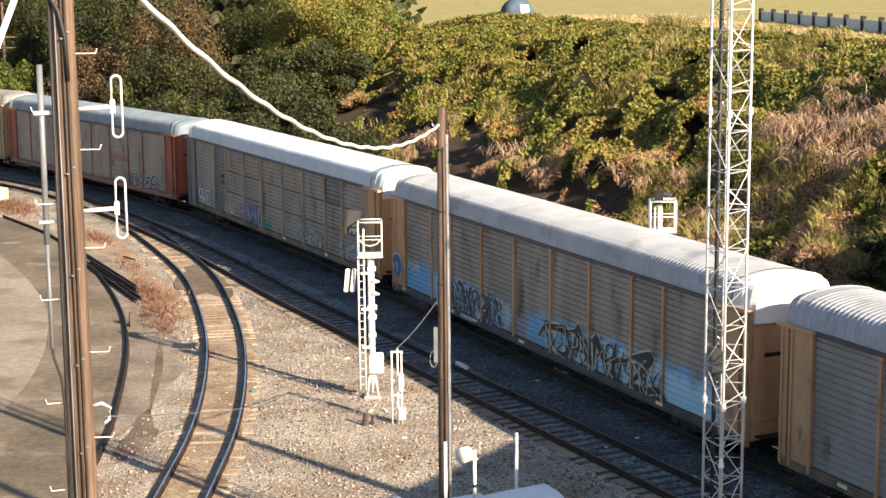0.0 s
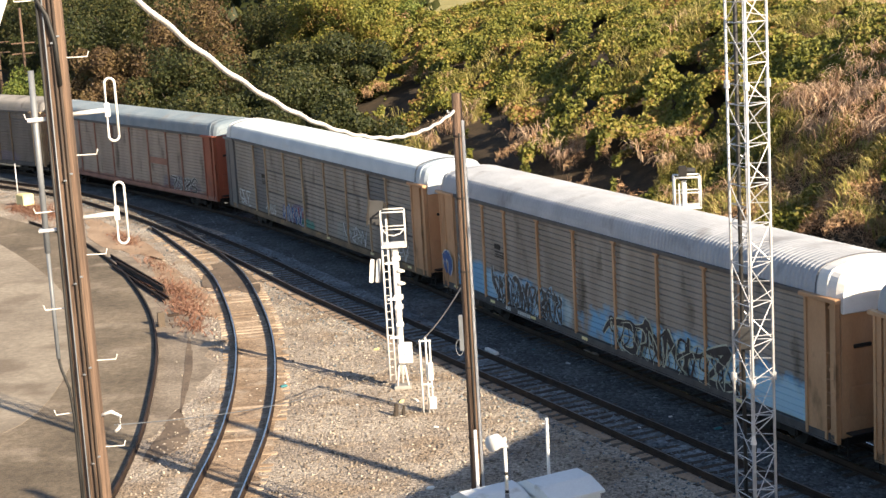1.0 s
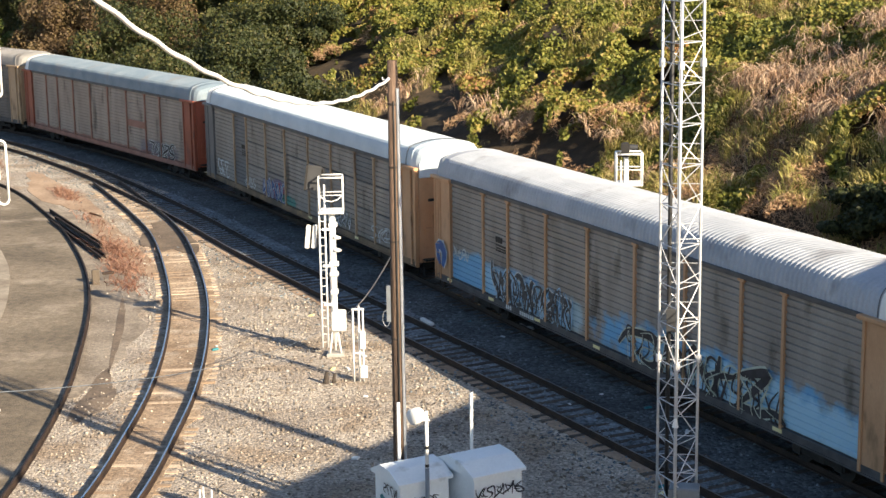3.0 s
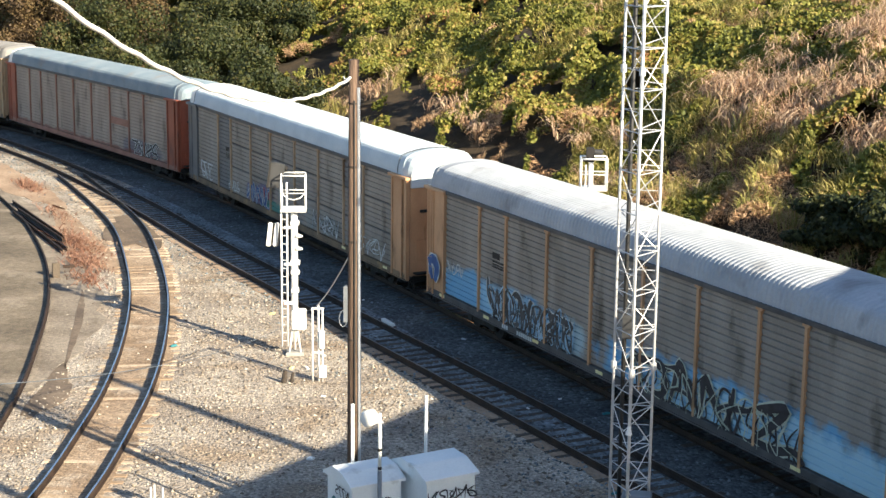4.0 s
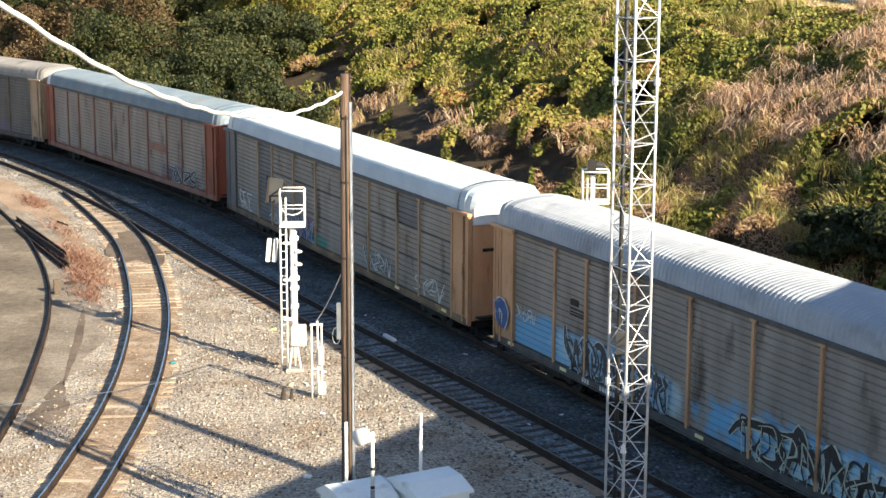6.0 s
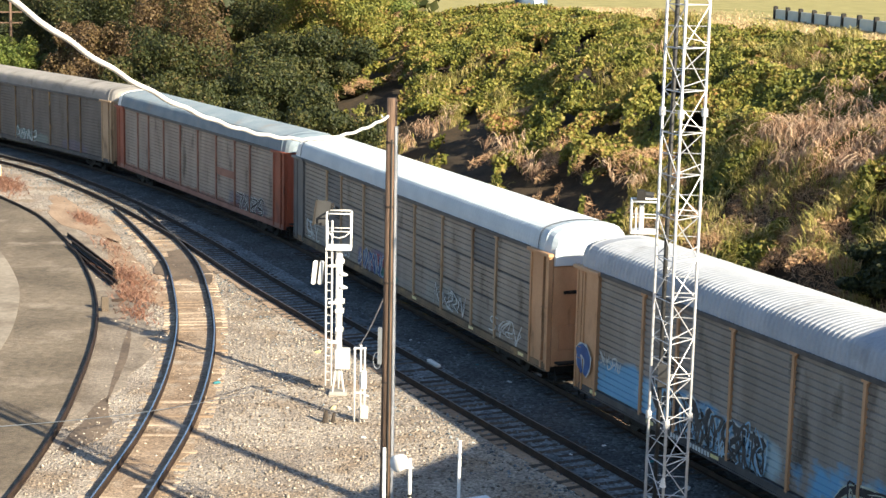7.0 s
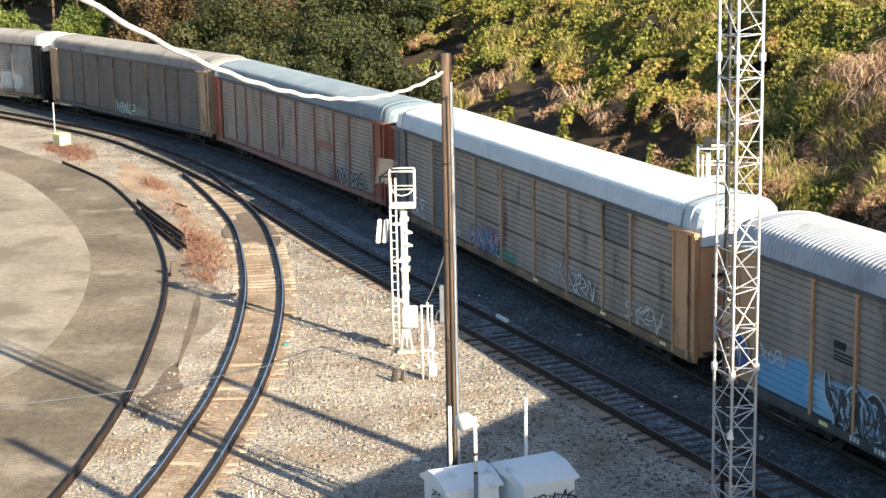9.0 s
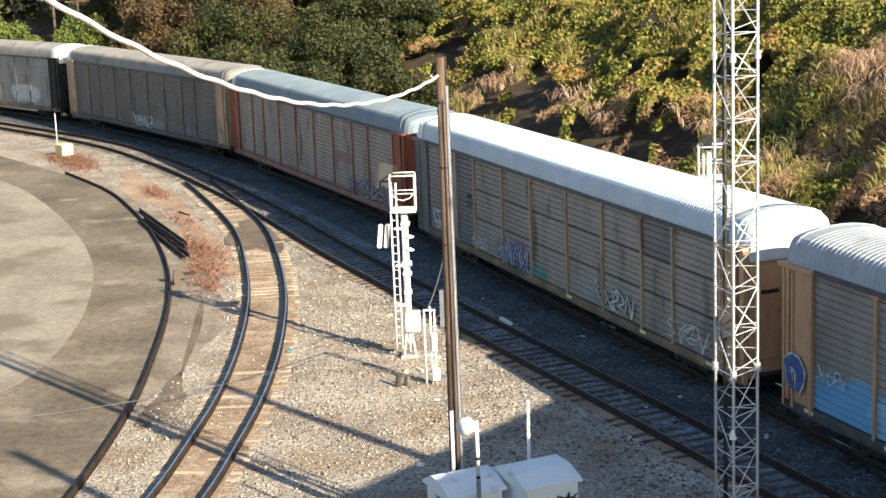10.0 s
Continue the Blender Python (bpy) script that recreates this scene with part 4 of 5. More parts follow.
def plumes(name, u, n, z, height, mat, label, seed, droop=0.5, width=0.02):
    """Tall stems that lean with their clump and nod over at the tip."""
    rng = np.random.RandomState(seed)
    k = len(u)
    root = uvn(u, n, z)
    h = height * (0.45 + 0.9 * rng.rand(k))
    a = lattice_noise(u, n, 1.1, seed) * 12.6 + rng.normal(0, 0.7, k)
    way = np.stack([np.cos(a), np.sin(a), np.zeros(k)], 1)
    across = np.stack([-np.sin(a), np.cos(a), np.zeros(k)], 1) + rng.normal(0, 0.5, (k, 3)) * np.array([1, 1, 0])
    reach = h * (0.2 + 0.75 * rng.rand(k))
    steps = (0.0, 0.4, 0.7, 0.88, 1.0)
    rows = []
    for t, w in zip(steps, (0.8, 1.0, 1.3, 1.1, 0.2)):
        c = root + way * (reach * t ** 2)[:, None]
        c[:, 2] += h * (t - droop * t ** 4)
        o = across * (width * w)
        rows += [c - o, c + o]
    v = np.stack(rows, 1).reshape(-1, 3)
    m = 2 * len(steps)
    quad = np.array([(2 * i, 2 * i + 1, 2 * i + 3, 2 * i + 2) for i in range(len(steps) - 1)])
    f = ((m * np.arange(k))[:, None, None] + quad[None]).reshape(-1)
    me = bpy.data.meshes.new(name)
    me.vertices.add(m * k)
    me.vertices.foreach_set("co", v.ravel())
    me.loops.add(len(f))
    me.loops.foreach_set("vertex_index", f.astype(np.int32))
    me.polygons.add(len(f) // 4)
    me.polygons.foreach_set("loop_start", np.arange(0, len(f), 4, dtype=np.int32))
    me.materials.append(mat)
    me.update(calc_edges=True)
    return tagged(new(name, me), label, "grass", kind="stuff")


k = 150000
gu_ = rng.uniform(-112, -34, k)
gt = rng.rand(k)
fn, en = foot_n(gu_), edge_n(gu_)
gn_ = fn + gt * (en + 2.0 - fn)
where = lattice_noise(gu_, gn_, 4.0, 81) * 0.6 + lattice_noise(gu_, gn_, 1.5, 82) * 0.4
ridge = smoothstep(-71, -67, gu_ + 0.35 * (gn_ - 55)) * smoothstep(48.5, 51.5, gn_) * smoothstep(-44, -52, gu_)
clump = lattice_noise(gu_, gn_, 0.9, 85)
low = np.exp(-((gn_ - 46.5) / 1.6) ** 2) * smoothstep(-112, -100, gu_) * smoothstep(-54, -60, gu_)
score = where + 0.50 * ridge + 0.30 * low + 0.75 * (clump - 0.5)
sel = score > 1.06
green = (~sel) & (where + 0.55 * (clump - 0.5) + 0.26 * smoothstep(-74, -62, gu_) * (0.4 + gt) + 0.16 * smoothstep(-76, -70, gu_) * smoothstep(-52, -58, gu_) * smoothstep(0.5, 0.3, gt) > 0.76)
for nm, pick, high, mt, lab, dr in (("tall_dry_grass", sel, 1.5, TALL_DRY, "tall pinkish-tan dry plants nodding in clumps on the bank", 0.72), ("tall_green_grass", green, 0.9, TALL_GREEN, "yellow-green grass tufts between the brambles", 0.35)):
    qu, qn = gu_[pick], gn_[pick]
    plumes(nm, qu, qn, bank_height(qu, qn) + 0.75 * mounds(qu, qn), high, mt, lab, 83 + len(nm), dr, 0.012)
k = 26000
eu = rng.uniform(-160, -20, k)
en_ = edge_n(eu) + np.abs(rng.normal(0, 9, k))
blades("field_grass", eu, en_, bank_height(eu, en_), 0.16, STRAW, "short yellowed grass of the field above the bank", 84, 0.5, 0.03)

# ---- utility pole with service cable ----
WOOD = material("weathered_pole_wood", [(0.080, 0.052, 0.036), (0.172, 0.113, 0.078)], 3, 0.9, bump=0.9, fine=14, spread=0.34, stretch=(5, 5, 0.22), stains=((0.06, 0.04, 0.028), 0.58, 2))
WHITE = material("white_painted_metal", [(0.74, 0.74, 0.72), (0.82, 0.82, 0.80)], 3, 0.45, bump=0.05, fine=30, spread=0.05)
GALV = material("galvanised_steel", [(0.50, 0.51, 0.53), (0.62, 0.63, 0.65)], 4, 0.42, 0.25, bump=0.05, fine=30, spread=0.06)
PIPE = material("dull_grey_pipe", [(0.15, 0.165, 0.185), (0.22, 0.24, 0.265)], 2, 0.5, 0.2, bump=0.05, fine=30, spread=0.06)
CABLE_W = material("pale_cable", [(0.72, 0.70, 0.66), (0.82, 0.80, 0.76)], 3, 0.5, bump=0.05)
CABLE_D = material("brown_black_cable", [(0.035, 0.024, 0.018), (0.06, 0.042, 0.03)], 3, 0.7, bump=0.1)
CABLE_B = material("black_cable", [(0.012, 0.012, 0.012), (0.025, 0.025, 0.025)], 3, 0.6, bump=0.05)
SHED = material("white_shed_paint", [(0.74, 0.78, 0.80), (0.82, 0.85, 0.86)], 1.2, 0.5, bump=0.05, fine=20, spread=0.04, stains=((0.55, 0.57, 0.56), 0.62, 2))
INK = material("black_spray", [(0.012, 0.012, 0.016), (0.03, 0.03, 0.04)], 4, 0.6, bump=0.0)
TEAL = material("teal_spray", [(0.02, 0.13, 0.15), (0.05, 0.24, 0.28)], 2, 0.6, bump=0.0)
PALE = material("pale_spray", [(0.45, 0.50, 0.52), (0.62, 0.66, 0.66)], 2, 0.6, bump=0.0)
NAVY = material("blue_spray", [(0.02, 0.06, 0.20), (0.04, 0.12, 0.34)], 2, 0.6, bump=0.0)
GREY_SIGN = material("grey_target_board", [(0.035, 0.036, 0.038), (0.05, 0.051, 0.053)], 2, 0.6, bump=0.05)
YELLOWISH = material("cream_yellow_paint", [(0.70, 0.62, 0.28), (0.80, 0.74, 0.42)], 2, 0.6, bump=0.05)

MID = Vector((-5.33, 38.32, 0))
VIEW = 14.0     # the way in which the fixtures face
mid_pole = tagged(new("utility_pole"), "weathered brown wooden utility pole behind the equipment sheds", "utility pole")
mid_pole.matrix_basis = pose(*MID, 0, 0, VIEW)
part("shaft", Build().tube((0, 0, -0.3), (0, 0, 11.95), 0.17, 14, r2=0.12), [WOOD], mid_pole, smooth=True)
part("conduit", Build().pipe([(0.14, -0.13, 0.0), (0.135, -0.13, 3.2), (0.125, -0.115, 7.0), (0.11, -0.10, 11.3)], 0.04, 8), [GALV], mid_pole, "pale grey conduit")
part("ground_wire_moulding", Build().pipe([(0.02, -0.18, 0.0), (0.02, -0.165, 6.0), (0.01, -0.13, 11.0)], 0.02, 6), [CABLE_B], mid_pole)
part("riser_box", Build().box((-0.20, -0.05, 6.1), (0.10, 0.12, 0.9), chamfer=0.02), [PIPE], mid_pole)
ring = [(-0.26 + 0.09 * math.cos(a), -0.1, 5.75 + 0.2 * math.sin(a)) for a in np.linspace(0, 6.28, 20)]
part("cable_coil", Build().pipe(ring, 0.012, 6), [PIPE], mid_pole)
for z in (3.4, 5.2, 7.6, 9.4, 10.9):
    part("strap", Build().tube((0, 0, z), (0, 0, z + 0.05), 0.18 - 0.0042 * z, 14), [CABLE_D], mid_pole)
part("pole_hook", Build().pipe([(-0.1, -0.05, 11.5), (-0.22, -0.06, 11.5), (-0.24, -0.06, 11.56)], 0.02, 6), [GALV], mid_pole)


def sagging(a, b, sag, k=60, wave=0.0, turns=30):
    a, b = Vector(a), Vector(b)
    out = []
    for i in range(k + 1):
        t = i / k
        p = a.lerp(b, t)
        p.z -= 4 * sag * t * (1 - t)
        if wave:
            p += Vector((math.sin(turns * 6.28 * t), 0, math.cos(turns * 6.28 * t))) * wave
        out.append(p)
    return out


thing("service_cable", Build().pipe(sagging((-5.4, 38.25, 11.52), (-4.20, 14.75, 16.12), 1.38, 420, 0.011, 17), 0.036, 6), [CABLE_W], label="thick twisted white service cable between the wooden poles", category="cable", smooth=True)

LEFT = Vector((-3.96, 14.8, 0))
left_pole = tagged(new("utility_pole"), "tall brown wooden pole carrying conduits, pegs and antennas", "utility pole")
left_pole.matrix_basis = pose(*LEFT, 0, 0, VIEW + 10)
part("shaft", Build().tube((0, 0, -0.3), (0, 0, 16.9), 0.175, 18, r2=0.118), [WOOD], left_pole, smooth=True)
for x, y, r, mt, nm in ((-0.06, -0.128, 0.007, PIPE, "pale_cable"), (0.005, -0.146, 0.013, CABLE_D, "brown_cable"), (0.042, -0.138, 0.014, CABLE_D, "brown_cable"), (-0.112, -0.085, 0.014, CABLE_B, "black_cable")):
    k = 1.0
    part(nm, Build().pipe([(x * 1.25, y * 1.25, 0.0), (x * 1.12, y * 1.12, 8.0), (x * 1.02, y * 1.02, 12.5), (x * 0.96, y * 0.96, 15.4)], r, 7), [mt], left_pole, smooth=True)
part("looped_cable", Build().pipe([(-0.13, -0.02, 15.3), (-0.10, -0.1, 15.0), (-0.02, -0.15, 14.85), (0.03, -0.16, 14.6), (0.04, -0.16, 14.2)], 0.022, 7), [CABLE_B], left_pole, smooth=True)
for kk, z in enumerate((15.0, 14.45, 13.9, 13.52, 13.0, 12.55, 12.05, 11.5, 11.0, 10.62, 10.1, 9.6)):
    s = 1 if kk % 2 else -1
    part("step_peg", Build().pipe([(s * 0.10, -0.03, z), (s * 0.31, -0.06, z), (s * 0.325, -0.06, z + 0.05)], 0.006, 6), [CABLE_W], left_pole)
for z in (14.6, 13.3, 12.3, 11.4, 10.5):
    for x, y in ((0.0, -0.16), (0.06, -0.15)):
        part("cable_clip", Build().box((x, y, z + x), (0.03, 0.02, 0.018), chamfer=0.004), [PIPE], left_pole)
# folded dipole antennas on short arms
for z in (13.93, 12.93):
    arm = part("antenna_arm", Build().tube((0.10, 0, z - 0.02), (0.46, -0.02, z), 0.022, 8), [WHITE], left_pole, smooth=True)
    rim = []
    for a in np.linspace(0, 2 * math.pi, 33):
        rim.append((0.49 + 0.048 * math.cos(a), -0.02, z + (0.25 if math.sin(a) > 0 else -0.25) + 0.05 * math.sin(a)))
    part("dipole_loop", Build().pipe(rim, 0.012, 7), [WHITE], arm, smooth=True)
    part("dipole_clamp", Build().box((0.45, -0.02, z), (0.05, 0.05, 0.14), chamfer=0.01), [WHITE], arm)
# whip antenna tube on two brackets
part("antenna_tube", Build().tube((-0.235, -0.02, 12.6), (-0.225, -0.02, 14.35), 0.03, 10).tube((-0.235, -0.02, 11.55), (-0.235, -0.02, 12.6), 0.02, 10), [PIPE], left_pole, smooth=True)
for z in (13.88, 12.82):
    part("antenna_bracket", Build().box((-0.17, -0.02, z), (0.20, 0.05, 0.03), chamfer=0.006).box((-0.25, -0.02, z), (0.10, 0.10, 0.035), chamfer=0.01), [GALV], left_pole)
part("antenna_lead", Build().pipe([(-0.235, -0.02, 11.56), (-0.22, -0.03, 11.45), (-0.16, -0.06, 11.25), (-0.14, -0.09, 11.0), (-0.14, -0.1, 9.0)], 0.014, 6), [CABLE_B], left_pole, smooth=True)
part("wire_bracket", Build().pipe([(0.12, -0.05, 10.95), (0.22, -0.08, 10.98), (0.30, -0.1, 10.93), (0.29, -0.1, 10.82), (0.24, -0.1, 10.78)], 0.018, 7), [WHITE], left_pole, smooth=True)
right = Vector((math.cos(radians(VIEW)), math.sin(radians(VIEW)), 0))
thing("guy_wire", Build().tube(LEFT + Vector((0, -0.05, 15.95)), LEFT + Vector((0, -0.05, 0)) - right * 6.7, 0.032, 8), [CABLE_W], label="white sheathed guy wire staying the tall pole", category="guy wire", smooth=True)
BR = LEFT + Vector((0.26, 0.0, 10.85))
thing("thin_wire", Build().pipe(sagging(BR, (-9.98, 51.9, 2.6), 0.55), 0.006, 5), [PIPE], label="thin grey wire slung from the tall pole to the signal posts", category="cable", smooth=True)
thing("guy_wire", Build().pipe(sagging((-9.95, 51.95, 2.6), MID + Vector((-0.13, -0.02, 7.23)), 0.1), 0.018, 6), [GALV], label="pale wire from the signal posts up to the utility pole", category="guy wire", smooth=True)

# ---- lattice tower ----
tower = tagged(new("lattice_tower"), "white triangular lattice radio tower beside the tracks", "tower")
legs = [Vector((1.25, 34.32, 0)), Vector((2.07, 34.36, 0)), Vector((1.67, 33.64, 0))]
for p in legs:
    leg = part("leg", Build().tube(p, p + Vector((0, 0, 18.4)), 0.03, 8), [GALV], tower, smooth=True)
    for z in (6.1, 12.28):
        part("flange", Build().tube(p + Vector((0, 0, z - 0.09)), p + Vector((0, 0, z + 0.07)), 0.065, 10), [GALV], leg)
up = lambda p, z: p + Vector((0, 0, z))
for i, (p, q, half) in enumerate(((legs[0], legs[1], True), (legs[1], legs[2], False), (legs[2], legs[0], True))):
    z, k = 0.25, 0
    while z < 18.0:
        part("brace", Build().tube(up(p, z), up(q, z), 0.011, 6), [GALV], tower)
        r, s = (p, q) if k % 2 else (q, p)
        part("brace", Build().tube(up(r, z), up(s, z + 0.83), 0.012, 6), [GALV], tower)
        if half:
            part("brace", Build().tube(up(p, z + 0.415), up(q, z + 0.415), 0.008, 6), [GALV], tower)
        else:
            part("brace", Build().tube(up(s, z + 0.10), up(r, z + 0.22), 0.010, 6), [GALV], tower)
        z, k = z + 0.83, k + 1
part("coaxial_cable", Build().tube((1.45, 34.25, 0), (1.45, 34.25, 18.3), 0.045, 8), [CABLE_B], tower, "black coaxial cable", smooth=True)
part("ladder_cable", Build().tube((1.60, 34.3, 0), (1.60, 34.3, 18.3), 0.014, 6), [GALV], tower)
part("junction_box", Build().box((1.52, 34.2, 6.95), (0.22, 0.16, 0.50), chamfer=0.02), [GREY_SIGN], tower)
part("marker_lamp", Build().tube((1.66, 33.58, 4.82), (1.66, 33.58, 5.0), 0.07, 10, r2=0.03), [WHITE], tower)
part("base_cabinet", Build().box((1.85, 33.9, 1.75), (0.62, 0.45, 3.4), chamfer=0.03), [PIPE], tower, "blue-grey cabinet on the base")
part("footing", Build().box((1.66, 34.1, 0.1), (1.6, 1.6, 0.3), chamfer=0.03), [BRIDGE], tower)

# ---- signals ----
def cage(parent, x0, x1, y0, y1, z0, z1, r=0.028):
    part("platform", Build().box(((x0 + x1) / 2, (y0 + y1) / 2, z0), (x1 - x0 + 0.06, y1 - y0 + 0.06, 0.10), chamfer=0.02), [WHITE], parent)
    for x in (x0, x1):
        for y in (y0, y1):
            part("cage_post", Build().tube((x, y, z0), (x, y, z1), r, 8), [WHITE], parent, smooth=True)
    for z, rr in ((z1, r), ((z0 + z1) / 2, r * 0.6)):
        for a, b2 in (((x0, y0), (x1, y0)), ((x0, y1), (x1, y1)), ((x0, y0), (x0, y1)), ((x1, y0), (x1, y1))):
            part("cage_rail", Build().tube((*a, z), (*b2, z), rr, 8), [WHITE], parent, smooth=True)


sig = tagged(new("railway_signal"), "white painted railway signal mast with ladder and cage", "railway signal")
sig.matrix_basis = pose(-11.6, 55.06, 0, 0, 0, VIEW)
part("mast", Build().tube((0, 0, 0.5), (0, 0, 5.25), 0.12, 14), [WHITE], sig, smooth=True)
cage(sig, -0.43, 0.40, -0.32, 0.42, 5.22, 6.45)
part("cage_hoop", Build().pipe([(-0.43 + 0.0, -0.32, 5.85), (-0.2, -0.36, 5.66), (0.0, -0.38, 5.62), (0.22, -0.36, 5.68), (0.40, -0.32, 5.85)], 0.02, 6), [WHITE], sig)
for x in (-0.44, -0.24):
    part("ladder_rail", Build().tube((x, -0.18, 0.35), (x, -0.18, 6.2), 0.034, 8), [WHITE], sig, smooth=True)
for k in range(17):
    part("rung", Build().tube((-0.44, -0.18, 0.55 + 0.29 * k), (-0.24, -0.18, 0.55 + 0.29 * k), 0.014, 6), [WHITE], sig)
for z in (1.9, 3.3, 4.6):
    part("ladder_bracket", Build().box((-0.18, -0.12, z), (0.36, 0.16, 0.09), chamfer=0.02), [WHITE], sig)
board = part("target_board", Build().box((-0.62, 0.1, 6.4), (0.52, 0.06, 0.88), turn=Matrix.Rotation(radians(8), 3, "Y"), chamfer=0.02), [GREY_SIGN], sig, "grey back of the signal target")
part("target_rim", Build().box((-0.86, 0.1, 6.42), (0.07, 0.14, 0.92), turn=Matrix.Rotation(radians(8), 3, "Y"), chamfer=0.02), [BLACK], board)
part("lamp_hood", Build().tube((-0.36, 0.14, 6.62), (-0.30, 0.34, 6.62), 0.11, 12), [BLACK], board)
for x in (-0.86, -0.63):
    b2 = part("light_unit", Build().box((x, 0.05, 4.32), (0.15, 0.10, 0.86), turn=Matrix.Rotation(radians(6), 3, "Y"), chamfer=0.04), [WHITE], sig)
    part("light_hood", Build().box((x + 0.09, 0.10, 4.32), (0.07, 0.16, 0.80), turn=Matrix.Rotation(radians(6), 3, "Y"), chamfer=0.02), [BLACK], b2)
for z in (4.30, 3.85):
    part("round_hood", Build().tube((0.05, -0.06, z), (0.30, -0.09, z - 0.02), 0.11, 14, r2=0.03), [WHITE], sig, smooth=True)
for z, w in ((4.75, 0.30), (3.35, 0.34), (3.0, 0.30), (2.35, 0.26)):
    part("mast_fitting", Build().box((0.03, -0.05, z), (w, 0.28, 0.16), chamfer=0.03), [WHITE], sig)
part("relay_case", Build().box((0.16, -0.12, 1.32), (0.50, 0.36, 0.72), chamfer=0.04), [WHITE], sig)
for x, y in ((-0.2, -0.15), (0.22, -0.15), (0.0, 0.25)):
    part("base_strut", Build().tube((x * 0.4, y * 0.4, 0.95), (x, y, 0.05), 0.035, 8), [WHITE], sig, smooth=True)
part("base_plate", Build().box((0, 0, 0.06), (0.62, 0.55, 0.14), chamfer=0.03), [BRIDGE], sig)

far_sig = tagged(new("railway_signal"), "white railway signal with platform cage behind the train", "railway signal")
far_sig.matrix_basis = pose(-1.94, 60.6, 0, 0, 0, 8)
part("mast", Build().tube((0.1, 0, 0), (0.1, 0, 6.9), 0.09, 12), [WHITE], far_sig, smooth=True)
cage(far_sig, -0.27, 0.68, -0.35, 0.45, 5.48, 6.62, 0.035)
part("signal_head", Build().box((0.06, -0.05, 6.75), (0.30, 0.25, 0.55), chamfer=0.05), [BLACK], far_sig, "black signal head")
part("lamp_hood", Build().tube((0.22, -0.05, 6.85), (0.52, -0.05, 6.83), 0.11, 12), [GREY_SIGN], far_sig)
part("ladder", Build().pipe([(-0.1, -0.3, 0), (-0.1, -0.3, 6.4)], 0.03, 6).pipe([(0.15, -0.3, 0), (0.15, -0.3, 6.4)], 0.03, 6), [WHITE], far_sig)

twin = tagged(new("signal_posts"), "white painted steel posts with small junction boxes", "post")
twin.matrix_basis = pose(-9.9, 51.97, 0, 0, 0, VIEW)
for x, h in ((-0.20, 2.55), (0.0, 2.62), (0.13, 2.5)):
    part("post", Build().tube((x, 0, 0), (x, 0, h), 0.032, 8), [WHITE], twin, smooth=True)
part("crossbar", Build().box((-0.03, 0, 2.5), (0.42, 0.05, 0.06), chamfer=0.01), [WHITE], twin)
part("upper_box", Build().box((0.12, -0.06, 1.45), (0.17, 0.14, 0.62), chamfer=0.03), [WHITE], twin)
part("lower_box", Build().box((0.14, -0.06, 0.35), (0.24, 0.2, 0.42), chamfer=0.04), [WHITE], twin)
part("mid_clamp", Build().box((-0.05, -0.02, 1.0), (0.36, 0.06, 0.05), chamfer=0.01), [WHITE], twin)


stubs = tagged(new("signal_posts"), "short pale steel posts beside the curved track", "post")
stubs.matrix_basis = pose(-10.05, 37.1, 0, 0, 0, VIEW)
for x, h in ((-0.07, 1.52), (0.02, 1.58), (0.22, 1.5)):
    part("post", Build().tube((x, 0, 0), (x, 0, h), 0.026, 8), [GALV], stubs, smooth=True)
part("junction_box", Build().box((0.0, -0.08, 0.75), (0.16, 0.12, 0.26), chamfer=0.02), [WHITE], stubs)

# ---- graffiti strokes ----
def ribbon(b, pts, width, y, m=0):
    """A flat painted stroke through (x, z) points in the plane at y."""
    fine = [(p[0], p[1]) for p in spline(pts, width * 0.5)]
    vs, fs = [], []
    for k, p in enumerate(fine):
        q, r = fine[min(k + 1, len(fine) - 1)], fine[max(k - 1, 0)]
        d = Vector((q[0] - r[0], q[1] - r[1]))
        d = d.normalized() if d.length > 1e-6 else Vector((1, 0))
        w = width * (0.30 + 0.7 * math.sin(math.pi * (0.08 + 0.84 * k / max(1, len(fine) - 1)))) / 2
        vs += [(p[0] - d.y * w, y, p[1] + d.x * w), (p[0] + d.y * w, y, p[1] - d.x * w)]
    fs = [(2 * k, 2 * k + 1, 2 * k + 3, 2 * k + 2) for k in range(len(fine) - 1)]
    b.add(vs, fs, m)


FORMS = (((0.1, 0.9), (0.5, 1.0), (0.9, 0.85), (0.6, 0.5), (0.45, 0.1), (0.1, 0.05)),
         ((0.1, 0.0), (0.3, 0.6), (0.5, 1.0), (0.65, 0.5), (0.9, 0.0)),
         ((0.1, 0.0), (0.2, 0.95), (0.5, 0.45), (0.75, 0.1), (0.85, 1.0)),
         ((0.2, 1.0), (0.15, 0.5), (0.2, 0.0), (0.35, 0.45), (0.9, 0.95), (0.4, 0.5), (0.9, 0.05)),
         ((0.8, 0.9), (0.3, 0.95), (0.15, 0.6), (0.7, 0.45), (0.75, 0.1), (0.15, 0.05)),
         ((0.15, 0.0), (0.2, 1.0), (0.75, 0.85), (0.65, 0.5), (0.25, 0.45), (0.85, 0.0)))


